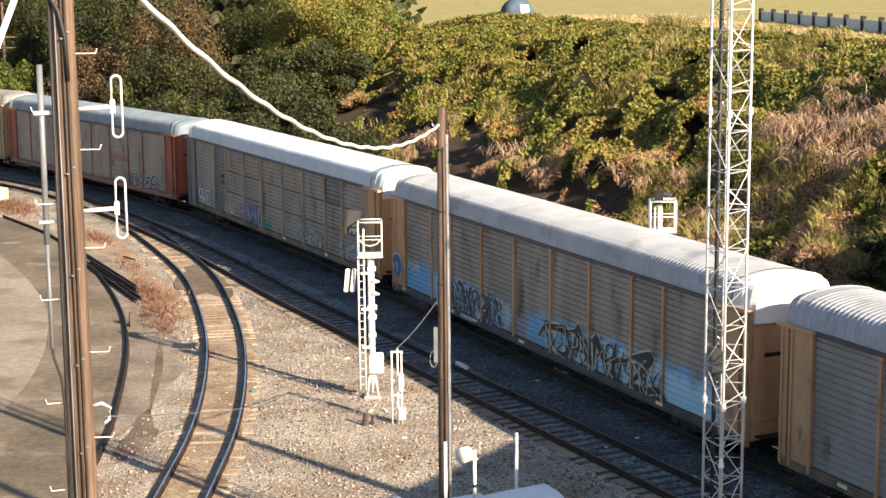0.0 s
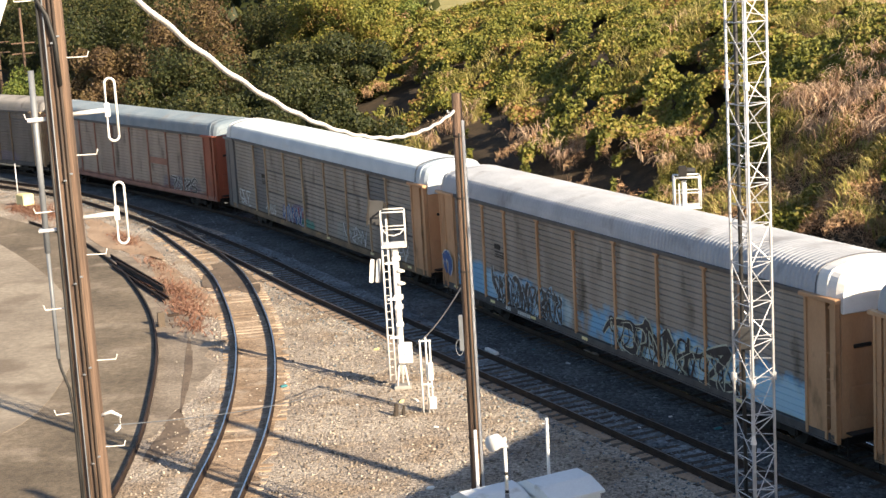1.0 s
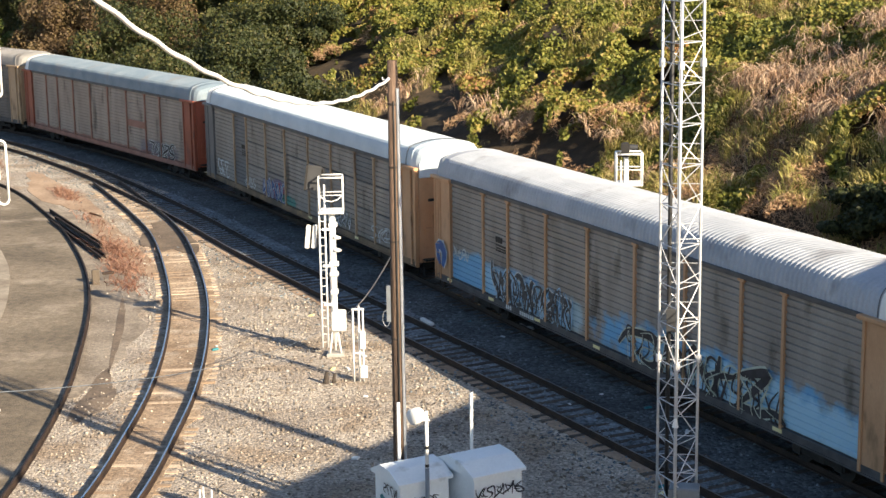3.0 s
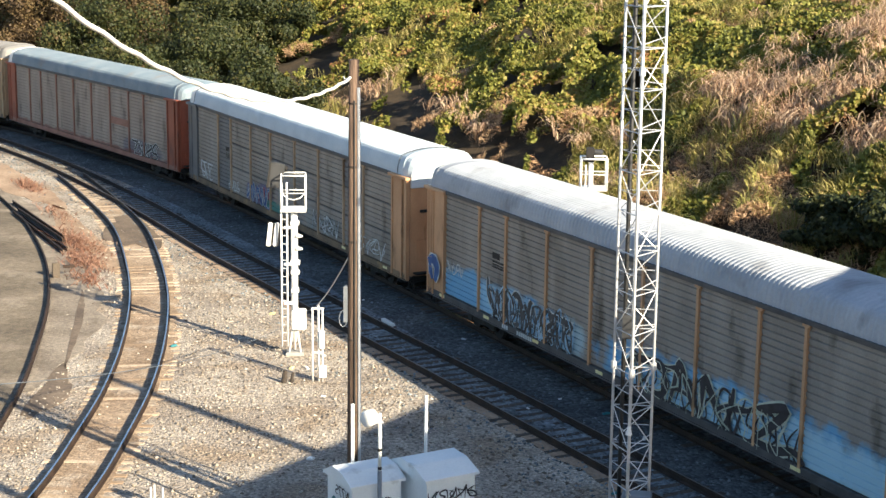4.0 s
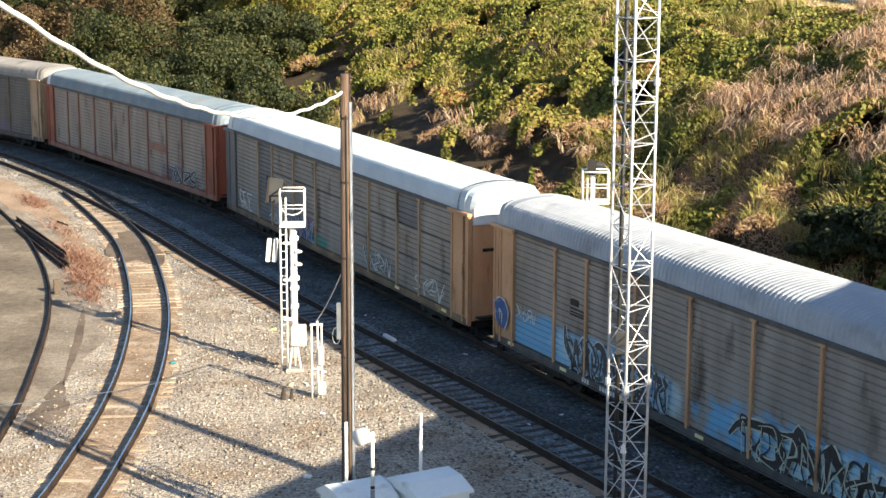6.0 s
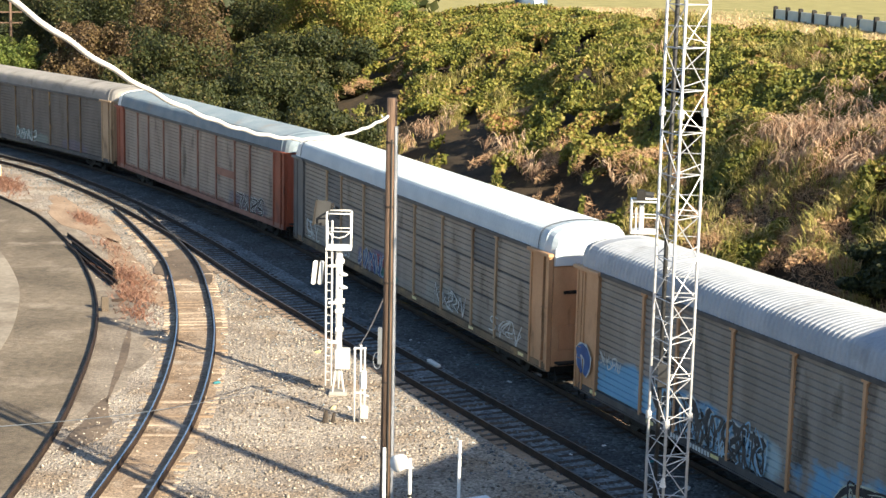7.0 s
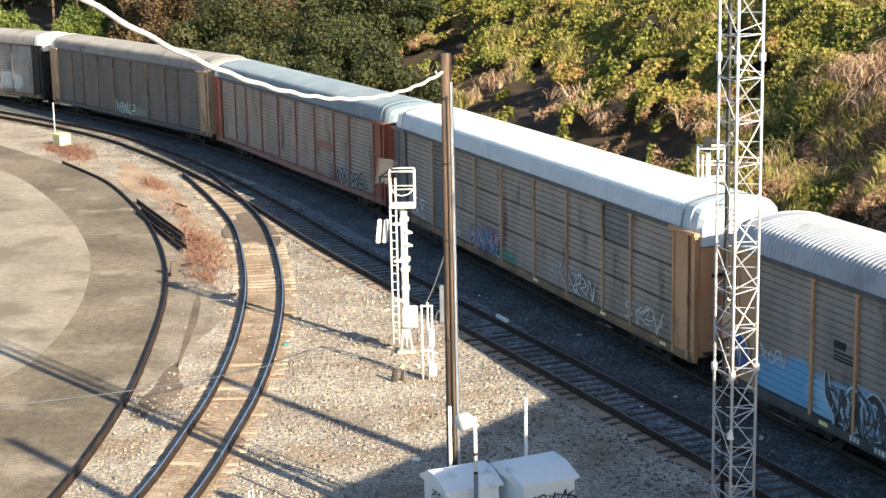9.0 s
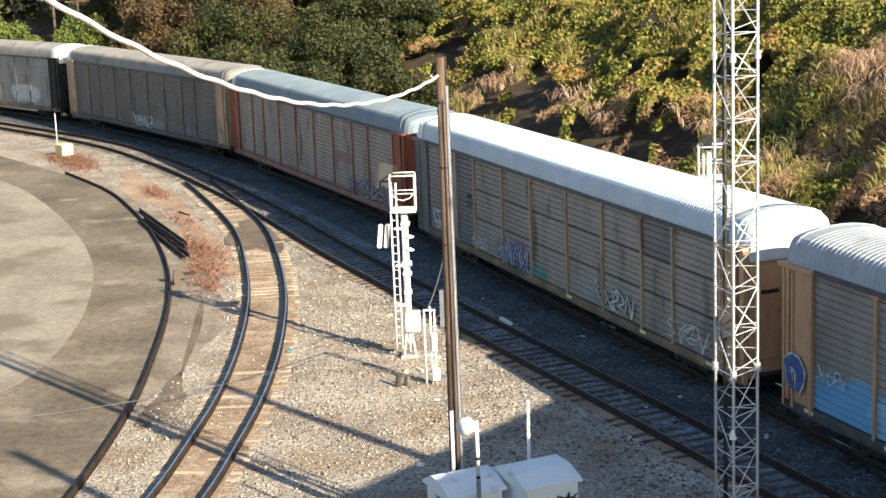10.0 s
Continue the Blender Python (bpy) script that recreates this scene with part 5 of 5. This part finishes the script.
def graffiti(parent, x, z, w, h, letters, seed, ink, halo=None, thick=0.16, y=-1.545, slope=0.0, name="graffiti"):
    r = random.Random(seed)
    cell = w / letters
    dark, pale = Build(), Build()
    for k in range(letters):
        form = FORMS[r.randrange(len(FORMS))]
        fx, fz, sl = r.random() < 0.5, r.random() < 0.5, r.uniform(-0.5, 0.5)
        pts = [(x + cell * (k - 0.2 + 1.4 * ((1 - px) if fx else px) + sl * pz + r.uniform(-0.15, 0.15)), z + slope * k + h * (((1 - pz) if fz else pz) + r.uniform(-0.12, 0.12))) for px, pz in form]
        ribbon(dark, pts, thick * r.uniform(0.8, 1.25), y)
        if halo:
            ribbon(pale, pts, thick * 2.0, y + 0.006)
        side = [(x + cell * (k + r.random()), z + h * r.uniform(-0.05, 0.3)), (x + cell * (k + r.random()), z + h * r.uniform(0.4, 0.6)), (x + cell * (k + r.random()), z + h * r.uniform(0.6, 1.1))]
        ribbon(dark, side, thick * 0.7, y - 0.003)
        if halo:
            ribbon(pale, side, thick * 1.5, y + 0.008)
    if halo:
        part(name, pale, [halo], parent, "pale outline of spray paint")
    part(name, dark, [ink], parent, "dark strokes of spray paint")




def piece(parent, strokes, ink, halo, y=-1.548):
    """A sprayed piece: thick pointed strokes with a pale outline."""
    layers = (Build(), Build())
    for k, (thick, pts) in enumerate(strokes):
        for b, wide, back in zip(layers, (0.8, 1.2), (0.0, 0.006)):
            ribbon(b, pts, thick * wide, y + back - 0.0008 * k * (b is layers[0]))
    for b, mt, lab in zip(layers, (ink, halo), ("dark strokes of spray paint", "pale outline of spray paint")):
        part("graffiti", b, [mt], parent, lab)


INK_GREY = material("grey_black_spray", [(0.02, 0.022, 0.026), (0.075, 0.08, 0.085)], 2.5, 0.6, bump=0.0)
HALO = material("pale_yellow_green_spray", [(0.40, 0.46, 0.38), (0.58, 0.62, 0.52)], 2, 0.6, bump=0.0)
SKYBLUE = material("light_blue_spray", [(0.16, 0.36, 0.58), (0.42, 0.60, 0.74)], 1.6, 0.6, bump=0.0, spread=0.2)
piece(spray_car, [
    (0.30, ((0.4, 1.45), (0.9, 1.9), (1.8, 2.05), (2.7, 2.05), (3.3, 2.25))),
    (0.30, ((2.5, 2.1), (2.75, 1.6), (2.55, 1.2), (2.0, 1.15), (1.6, 1.45))),
    (0.30, ((2.95, 1.05), (3.2, 1.7), (3.45, 2.4), (3.9, 1.7), (4.35, 1.0))),
    (0.16, ((3.0, 1.5), (3.5, 1.6), (4.1, 1.5))),
    (0.34, ((4.5, 1.0), (4.6, 1.6), (4.75, 2.3), (5.2, 1.7), (5.75, 1.1))),
    (0.30, ((5.7, 1.0), (6.0, 1.7), (6.15, 2.45))),
    (0.26, ((5.2, 1.45), (5.9, 1.75), (6.8, 1.9), (7.0, 2.1))),
    (0.36, ((6.9, 1.95), (7.6, 2.2), (8.5, 2.4), (7.9, 1.8), (7.1, 1.2))),
    (0.32, ((7.0, 1.2), (8.0, 1.15), (8.9, 1.35), (9.4, 1.1)))], INK, HALO)
piece(spray_car, [
    (0.34, ((-8.85, 2.45), (-8.75, 1.9), (-8.3, 1.4), (-7.7, 1.2))),
    (0.26, ((-8.5, 2.1), (-8.0, 1.7), (-7.6, 2.2), (-7.35, 1.7), (-7.3, 1.15))),
    (0.30, ((-7.0, 1.1), (-7.1, 1.7), (-6.7, 2.25), (-6.2, 1.9), (-6.4, 1.3), (-6.9, 1.15))),
    (0.28, ((-6.0, 1.05), (-5.8, 1.7), (-5.6, 2.2), (-5.2, 1.6), (-4.9, 2.2))),
    (0.26, ((-5.1, 1.0), (-4.9, 1.5), (-4.5, 2.1), (-4.0, 1.9), (-4.5, 1.5), (-3.9, 1.0))),
    (0.30, ((-4.1, 2.1), (-3.4, 2.05), (-2.8, 2.0), (-3.3, 1.6), (-3.0, 1.0))),
    (0.18, ((-8.6, 1.1), (-7.0, 1.55), (-5.0, 1.4), (-3.2, 1.5)))], INK_GREY, PALE)
graffiti(spray_car, -8.9, 1.05, 6.2, 1.2, 12, 33, SKYBLUE, None, 0.07, y=-1.553)
graffiti(spray_car, -8.8, 1.0, 6.0, 1.15, 11, 34, INK_GREY, None, 0.12, y=-1.556)
graffiti(spray_car, 0.8, 1.0, 8.2, 1.15, 11, 35, INK, None, 0.10, y=-1.556)
graffiti(spray_car, 0.8, 1.0, 8.2, 1.1, 9, 36, HALO, None, 0.05, y=-1.559)
for wide, mt, y in ((0.62, PALE, -1.618), (0.44, NAVY, -1.624)):
    b = Build()
    ribbon(b, ((-13.75, 2.1), (-13.3, 2.25), (-12.95, 1.95), (-13.1, 1.5), (-13.2, 1.2)), wide, y)
    ribbon(b, ((-13.6, 2.15), (-13.5, 1.7), (-13.3, 1.45)), wide * 0.7, y - 0.002)
    part("graffiti", b, [mt], spray_car, "blue spray paint" if mt is NAVY else "pale outline of spray paint")
graffiti(spray_car, -12.2, 2.0, 1.3, 0.4, 4, 12, PALE, None, 0.045)
graffiti(white_car, -12.3, 1.15, 1.9, 0.9, 3, 5, PALE, None, 0.12)
graffiti(white_car, -7.6, 1.2, 1.6, 0.5, 4, 6, PALE, None, 0.06)
graffiti(white_car, -4.6, 1.1, 3.0, 0.9, 5, 7, NAVY, PALE, 0.12)
graffiti(white_car, 4.2, 1.2, 3.0, 0.75, 5, 9, PALE, INK, 0.07)
graffiti(white_car, 9.6, 1.2, 2.6, 0.7, 4, 10, PALE, None, 0.07)
graffiti(red_car, 7.4, 1.0, 3.6, 0.95, 5, 14, INK, PALE, 0.12)
graffiti(dark_car, -1.6, 1.05, 3.4, 0.8, 5, 15, PALE, TEAL, 0.09)
graffiti(black_end_car, 6.6, 1.3, 3.8, 1.2, 4, 16, PALE, None, 0.22)
for car, x, z in ((spray_car, -9.2 + 0.6, 3.3), (white_car, -8.2, 3.2)):
    for k, (w, h, dz) in enumerate(((0.55, 0.22, 0.0), (1.05, 0.05, -0.22), (0.9, 0.05, -0.32), (1.0, 0.05, -0.42))):
        part("stencil_mark", Build().box((x + w / 2, -1.503, z + dz), (w, 0.012, h)), [BLACK], car, "black stencilled mark")
for car, xs in ((spray_car, (-12.6, -8.9, -5.2, -1.0, 9.0)), (white_car, (2.0, 7.8, 12.2)), (lead_car, (-11, -6))):
    for x in xs:
        part("reflector", Build().box((x, -1.568, 0.95), (0.42, 0.01, 0.11)), [YELLOWISH], car, "small yellow reflector strip")
for k in range(2):
    b = Build()
    for j in range(3 + k * 4):
        b.box((-7.6 + k * 1.1 + j * 0.16, -1.567, 0.93), (0.10, 0.01, 0.15))
    part("lettering_bar", b, [PALE], spray_car, "small pale lettering bars")


part("patch_panel", Build().box((5.5, -1.51, 2.75), (2.6, 0.05, 0.42), chamfer=0.01), [REDDISH], red_car, "red-brown patch between the posts")

# ---- sheds ----
def shed(c, w, d, h, turn, label, tags):
    """A steel cabinet with a shallow three-faceted roof: x along the ridge."""
    ob = tagged(new("equipment_shed"), label, "shed", "equipment sheds")
    ob.matrix_basis = pose(*c, 0, 0, turn)
    part("body", Build().box((0, 0, h / 2), (w - 0.06, d - 0.06, h), chamfer=0.02), [SHED], ob)
    prof = [(-d / 2 - 0.05, h - 0.06), (-d / 2 - 0.05, h), (-d * 0.18, h + 0.20), (d * 0.18, h + 0.23), (d / 2 + 0.05, h), (d / 2 + 0.05, h - 0.06)]
    b = Build().loft([[(x, y, z) for y, z in prof] for x in (-w / 2 - 0.05, w / 2 + 0.05)], close=True, caps=True)
    me = b.mesh("roof", SHED)
    bm = bmesh.new()
    bm.from_mesh(me)
    bmesh.ops.recalc_face_normals(bm, faces=bm.faces)
    bm.to_mesh(me)
    bm.free()
    part("roof", me, None, ob)
    part("door", Build().box((0.05, -d / 2 + 0.02, h * 0.46), (w * 0.62, 0.05, h * 0.80), chamfer=0.015), [SHED], ob)
    part("door_handle", Build().box((w * 0.28, -d / 2 - 0.03, h * 0.5), (0.05, 0.05, 0.22), chamfer=0.01), [GALV], ob)
    for face, x, z, ww, hh, n, seed, ink, th in tags:
        if face == "front":
            graffiti(ob, x, z, ww, hh, n, seed, ink, None, th, y=-d / 2 - 0.012)
        else:
            bb = Build()
            r = random.Random(seed)
            for k in range(n):
                form = FORMS[r.randrange(len(FORMS))]
                ribbon(bb, [(x + ww / n * (k + px), z + hh * pz) for px, pz in form], th, 0.0)
            bb.v = [(-w / 2 - 0.012 + 0.03 - 0.012, vx, vz) for vx, vy, vz in bb.v]
            part("graffiti", bb, [ink], ob, "strokes of spray paint")
    return ob


shed((-4.45, 35.75, 0), 1.30, 1.32, 2.76, 40.5, "white steel equipment shed with teal and black graffiti", (("front", -0.45, 2.15, 0.8, 0.22, 5, 21, INK, 0.035), ("front", -0.3, 1.5, 0.9, 0.55, 3, 22, TEAL, 0.10), ("side", -0.5, 2.35, 0.7, 0.22, 4, 23, INK, 0.04), ("side", -0.5, 1.3, 0.9, 0.95, 3, 24, TEAL, 0.22)))
shed((-2.93, 36.2, 0), 1.32, 1.62, 2.92, 41.5, "white steel equipment shed with black graffiti tags", (("front", -0.55, 2.35, 1.15, 0.28, 5, 25, INK, 0.04), ("front", -0.45, 1.95, 0.9, 0.25, 5, 26, PALE, 0.03), ("front", -0.55, 1.45, 1.1, 0.4, 3, 27, INK, 0.06)))
dish = tagged(new("drum_antenna"), "white drum antenna on a grey post", "antenna")
dish.matrix_basis = pose(-3.94, 35.1, 0, 0, 0, VIEW)
part("post", Build().tube((0, 0, 0), (0, 0, 3.1), 0.05, 10), [PIPE], dish, smooth=True)
part("upper_post", Build().tube((0, 0, 3.1), (0, 0, 4.43), 0.042, 10), [WHITE], dish, smooth=True)
for z in (3.12, 3.55):
    part("tape_band", Build().tube((0, 0, z), (0, 0, z + 0.07), 0.046, 10), [BLACK], dish)
drum = part("drum", Build().tube((-0.30, -0.10, 4.33), (-0.16, 0.06, 4.33), 0.19, 22, r2=0.175), [WHITE], dish, smooth=False)
part("drum_face", Build().tube((-0.33, -0.13, 4.33), (-0.30, -0.10, 4.33), 0.15, 22, r2=0.19), [WHITE], drum, smooth=True)
part("clamp", Build().box((-0.06, 0.0, 4.33), (0.2, 0.07, 0.06), chamfer=0.01).box((0.0, 0.0, 4.22), (0.16, 0.12, 0.04), chamfer=0.01), [GALV], dish)
for x, y, h in ((-5.02, 36.95, 4.02), (-3.42, 37.75, 4.1)):
    thing("vent_post", Build().tube((x, y, 0), (x, y, h), 0.042, 10), [WHITE], label="slim white standpipe behind the equipment sheds", category="pipe", smooth=True)

# ---- scrap rails, stubs and markers ----
for (u0, n0), (u1, n1), z in (((-85.8, 19.95), (-74.4, 20.30), 0.17), ((-83.4, 19.75), (-73.6, 20.02), 0.17), ((-83.0, 19.50), (-72.2, 19.80), 0.17), ((-82.6, 19.35), (-71.2, 19.52), 0.17), ((-82.0, 19.6), (-72.6, 19.95), 0.34)):
    line = spline([(u0, n0), ((u0 + u1) / 2, (n0 + n1) / 2), (u1, n1)], 1.2)
    tagged(new("scrap_rail", rail_mesh(line, 0, z, "scrap_rail", RAIL_RUST)), "rusty brown rail lying loose on the ground", "rail", "stack of scrap rails")
stub = tagged(new("rail_stop"), "rusty steel stop post beside the loop rail", "post")
stub.matrix_basis = pose(*P(-66.9, 18.2), 0, 0, HEADING)
part("post", Build().box((0, -0.05, 0.3), (0.16, 0.3, 0.7), chamfer=0.02), [TIE_DARK], stub)
part("arm", Build().box((0.0, 0.5, 0.45), (0.12, 0.5, 0.12), chamfer=0.02), [RAIL_RUST], stub)
thing("broken_post", Build().tube((0, 0, -0.1), (0.06, 0.02, 0.42), 0.10, 8, r2=0.07).tube((0.25, 0.05, -0.1), (0.3, 0.1, 0.34), 0.07, 8, r2=0.05), [TIE_DARK], m=pose(-11.0, 51.55, 0), label="dark splintered wooden stump in the gravel", category="stump")
ybox = tagged(new("switch_marker"), "cream-yellow box beside a thin pale post", "marker box")
ybox.matrix_basis = pose(*P(-110.2, 19.3), 0, 0, HEADING + 20)
part("box", Build().box((0, 0, 0.45), (0.95, 0.8, 0.85), chamfer=0.08), [YELLOWISH], ybox)
thing("marker_post", Build().tube((0, 0, 0), (0, 0, 2.9), 0.045, 8), [GALV], m=pose(*P(-110.8, 18.95)), label="thin pale steel marker post", category="post", smooth=True)
for x, y, z, w, d, a, lab in ((-9.2, 59.42, 0.2, 0.95, 0.16, -54, "white painted block on a rail"), (-5.68, 59.85, 0.06, 0.36, 0.22, -54, "small white block beside the track"), (-5.3, 59.45, 0.06, 0.36, 0.22, -50, "small white block beside the track")):
    thing("white_block", Build().box((0, 0, 0.05), (w, d, 0.12), chamfer=0.02), [WHITE], m=pose(x, y, z, 0, 0, a), label=lab, category="block")
LITTER = [WHITE, PALE, TEAL, WHITE, YELLOWISH]
r = random.Random(5)
for k in range(26):
    u, n = r.uniform(-58, -33), r.uniform(19, 30)
    if abs(n - (26.9 + 0.04 * (u + 50))) < 0.3:
        continue
    s = r.uniform(0.05, 0.14)
    thing("litter", Build().box((0, 0, s * 0.3), (s * 1.8, s, s * 0.6), chamfer=s * 0.2), [LITTER[k % 5]], m=pose(*P(u, n, 0.0), r.uniform(-20, 20), r.uniform(-20, 20), r.uniform(0, 180)), label="scrap of pale litter on the ballast", category="litter", group="litter on the ballast")

# ---- field above the bank ----
FABRIC = material("blue_grey_tent_cloth", [(0.05, 0.08, 0.13), (0.08, 0.12, 0.18)], 1.5, 0.8, bump=0.1)
FABRIC_W = material("pale_tent_cloth", [(0.45, 0.50, 0.56), (0.60, 0.64, 0.68)], 1.5, 0.8, bump=0.1)


def tent(u, n, w, h, mat, label, turn):
    ob = tagged(new("tent"), label, "tent")
    ob.matrix_basis = pose(*P(u, n, TOP), 0, 0, turn)
    b, rings = Build(), []
    for k in range(9):
        t = k / 8
        rr, z = math.cos(t * math.pi / 2), math.sin(t * math.pi / 2)
        rings.append([(w / 2 * rr * math.copysign(abs(math.cos(a)) ** 0.7, math.cos(a)), w * 0.42 * rr * math.copysign(abs(math.sin(a)) ** 0.7, math.sin(a)), h * z) for a in np.linspace(0, 2 * math.pi, 16, endpoint=False)])
    b.loft(rings, close=True)
    part("canopy", b, [mat], ob, smooth=True)
    b = Build()
    b.pipe([(math.cos(a) * w * 0.52, -0.05, math.sin(a) * (h + 0.03)) for a in np.linspace(0, math.pi, 14)], 0.03, 6)
    part("tent_pole", b, [CABLE_B], ob)
    part("door_flap", Build().box((w * 0.1, -w * 0.40, h * 0.33), (w * 0.28, 0.05, h * 0.6), turn=Matrix.Rotation(radians(-22), 3, "X")), [FABRIC_W], ob)
    return ob


tent(-149, 78.0, 3.4, 1.7, FABRIC, "blue-grey dome tent on the field", 30)
BARRIER = material("pale_barrier_concrete", [(0.60, 0.61, 0.56), (0.70, 0.70, 0.65)], 1.0, 0.9, bump=0.2)
for k in range(18):
    u, n = -117.5 + 3.35 * k, 86.0 - 1.08 * k
    a = HEADING + math.degrees(math.atan2(-1.08, 3.35))
    gate = tagged(new("road_barrier"), "low pale road barrier between dark posts", "barrier", "barriers along the road")
    gate.matrix_basis = pose(*P(u, n, TOP), 0, 0, a)
    part("panel", Build().box((1.75, 0, 0.42), (2.95, 0.14, 0.82), chamfer=0.03), [BARRIER], gate)
    part("post", Build().box((0, 0, 0.55), (0.32, 0.32, 1.1), chamfer=0.06), [BLACK], gate)
road = Build()
for a, b2, c, d in (((-114, 90.1), (-70, 75.9), (-70, 96), (-114, 110)), ((-70, 75.9), (-20, 59.8), (-20, 80), (-70, 96))):
    road.add([P(*p, TOP + 0.02) for p in (a, b2, c, d)], [(0, 1, 2, 3)])
thing("road", road, [ROAD], label="grey asphalt street behind the barriers", kind="structure")

# ---- far end of the yard ----
for k, (u, n) in enumerate(((-163, 26.0), (-157, 27.5))):
    fp = tagged(new("utility_pole"), "thin weathered pole with crossarms beyond the train", "utility pole")
    fp.matrix_basis = pose(*P(u, n), 0, 0, HEADING + 90)
    part("shaft", Build().tube((0, 0, -0.2), (0, 0, 12.5), 0.16, 8, r2=0.11), [WOOD], fp, smooth=True)
    for z in (8.2, 9.2):
        part("crossarm", Build().box((0, 0.12, z), (2.2, 0.1, 0.12), chamfer=0.01), [WOOD], fp)
thing("rubble", Build().box((0, 0, 0.3), (1.6, 0.8, 0.6), chamfer=0.15).box((1.6, 0.6, 0.2), (1.0, 0.9, 0.5), chamfer=0.15).box((-1.5, 0.4, 0.25), (0.9, 0.7, 0.5), chamfer=0.12), [BRIDGE], m=pose(*P(-190, 29)), label="broken concrete lumps beside a dirt road", category="rubble")

# ---- unseen posts on the overpass, added to cast shadow lines on the yard ----
for along in (4.16, -4.1):
    c = bridge_point(along, 0.5, 11.69)
    lamp = tagged(new("shadow_post"), "unseen grey post added on the overpass to cast a shadow", "street lamp")
    lamp.matrix_basis = pose(*c)
    part("caster_shaft", Build().tube((0, 0, 0), (0, 0, 6.0), 0.22, 12, r2=0.18), [PIPE], lamp, smooth=True)
    part("caster_head", Build().box((0, 0, 6.05), (0.5, 0.25, 0.12), chamfer=0.04), [PIPE], lamp)

# ---- tracks ----
RAIL_DULL = material("dull_rail_head", [(0.16, 0.14, 0.125), (0.26, 0.24, 0.22)], 2.0, 0.4, 0.7, bump=0.1, fine=60)
# Bed made wide and dark, to paint the shadow strip along the train.
track_bed("ballast_bed", MAIN, 3.1, 0.014, "oily ballast bed darkened for the shade of the train", OILED_SHADE)
lead_line = [q for q in spline(LEAD, 2.0) if q[0] > -90]
sheet("ballast_field", [(u, n - 1.0 - 0.25 * math.sin(u * 0.9) * math.sin(u * 0.37)) for u, n, a in lead_line] + [(18, 45), (-60, 44), (-90, 38)], 0.006, BALLAST, "dark grey ballast between the siding and the bank")
track("through track of rusty rails under the train", MAIN, TIE_DARK, tie_range=(-150, 5))
track("siding of dull rusty rails on dark wooden ties", LEAD, TIE_DARK, tie_range=(-135, -12), head=RAIL_DULL)
BED = material("earth_between_ties", [(0.22, 0.155, 0.10), (0.39, 0.295, 0.205)], 0.5, 0.95, bump=0.9, fine=9, spread=0.32, stains=((0.44, 0.37, 0.29), 0.56, 0.6))
stones(BED, 13.0, 0.3, 0.5)
wye_line = spline(WYE, 1.0)
wob = random.Random(17)
edge_a, edge_b = [], []
for u, n, a in wye_line:
    if -92 < u < -27:
        for side, out in ((-1, edge_a), (1, edge_b)):
            r0 = side * wob.uniform(0.88, 1.22)
            out.append((u - math.sin(a) * r0, n + math.cos(a) * r0))
sheet("earth_bed", edge_a + list(reversed(edge_b)), 0.022, BED, "brown earth packed between the ties of the curved track")
patch("soil_patch", -75.5, 23.7, 4.2, 1.25, OILY, "oil-dark earth across the switch ties", 12, -0.12).location.z = 0.022
edge_a, edge_b = [], []
for u, n, a in spline(LEAD, 1.0):
    if -88 < u < -34:
        edge_a.append((u, n - 0.70))
        edge_b.append((u, n - 1.12 - wob.uniform(0.0, 0.22)))
sheet("rust_strip", edge_a + list(reversed(edge_b)), 0.020, RUDDY, "rust-stained ballast along the siding rail")
track("curved track of worn shiny rails on pale wooden ties", WYE, TIE, tie_range=(-92, -26))
loop = tagged(new("loop_rail"), "single rusty rail bedded along the edge of the paving", "rail", kind="structure")
part("rail", rail_mesh(spline(LOOP, 0.9), 0, 0.15, head=RAIL_RUST), None, loop)


def motions():
    times = [k * 0.25 for k in range(41)]
    for car, s in CARS:
        walk(car, [(t, car_pose(s + travelled(t))) for t in times])
    spins = [k * 0.2 for k in range(51)]
    for wheel, x in WHEELS:
        walk(wheel, [(t, pose(x, 0, 0.42, 0, math.degrees(travelled(t) / 0.42), 0)) for t in spins])


motions()
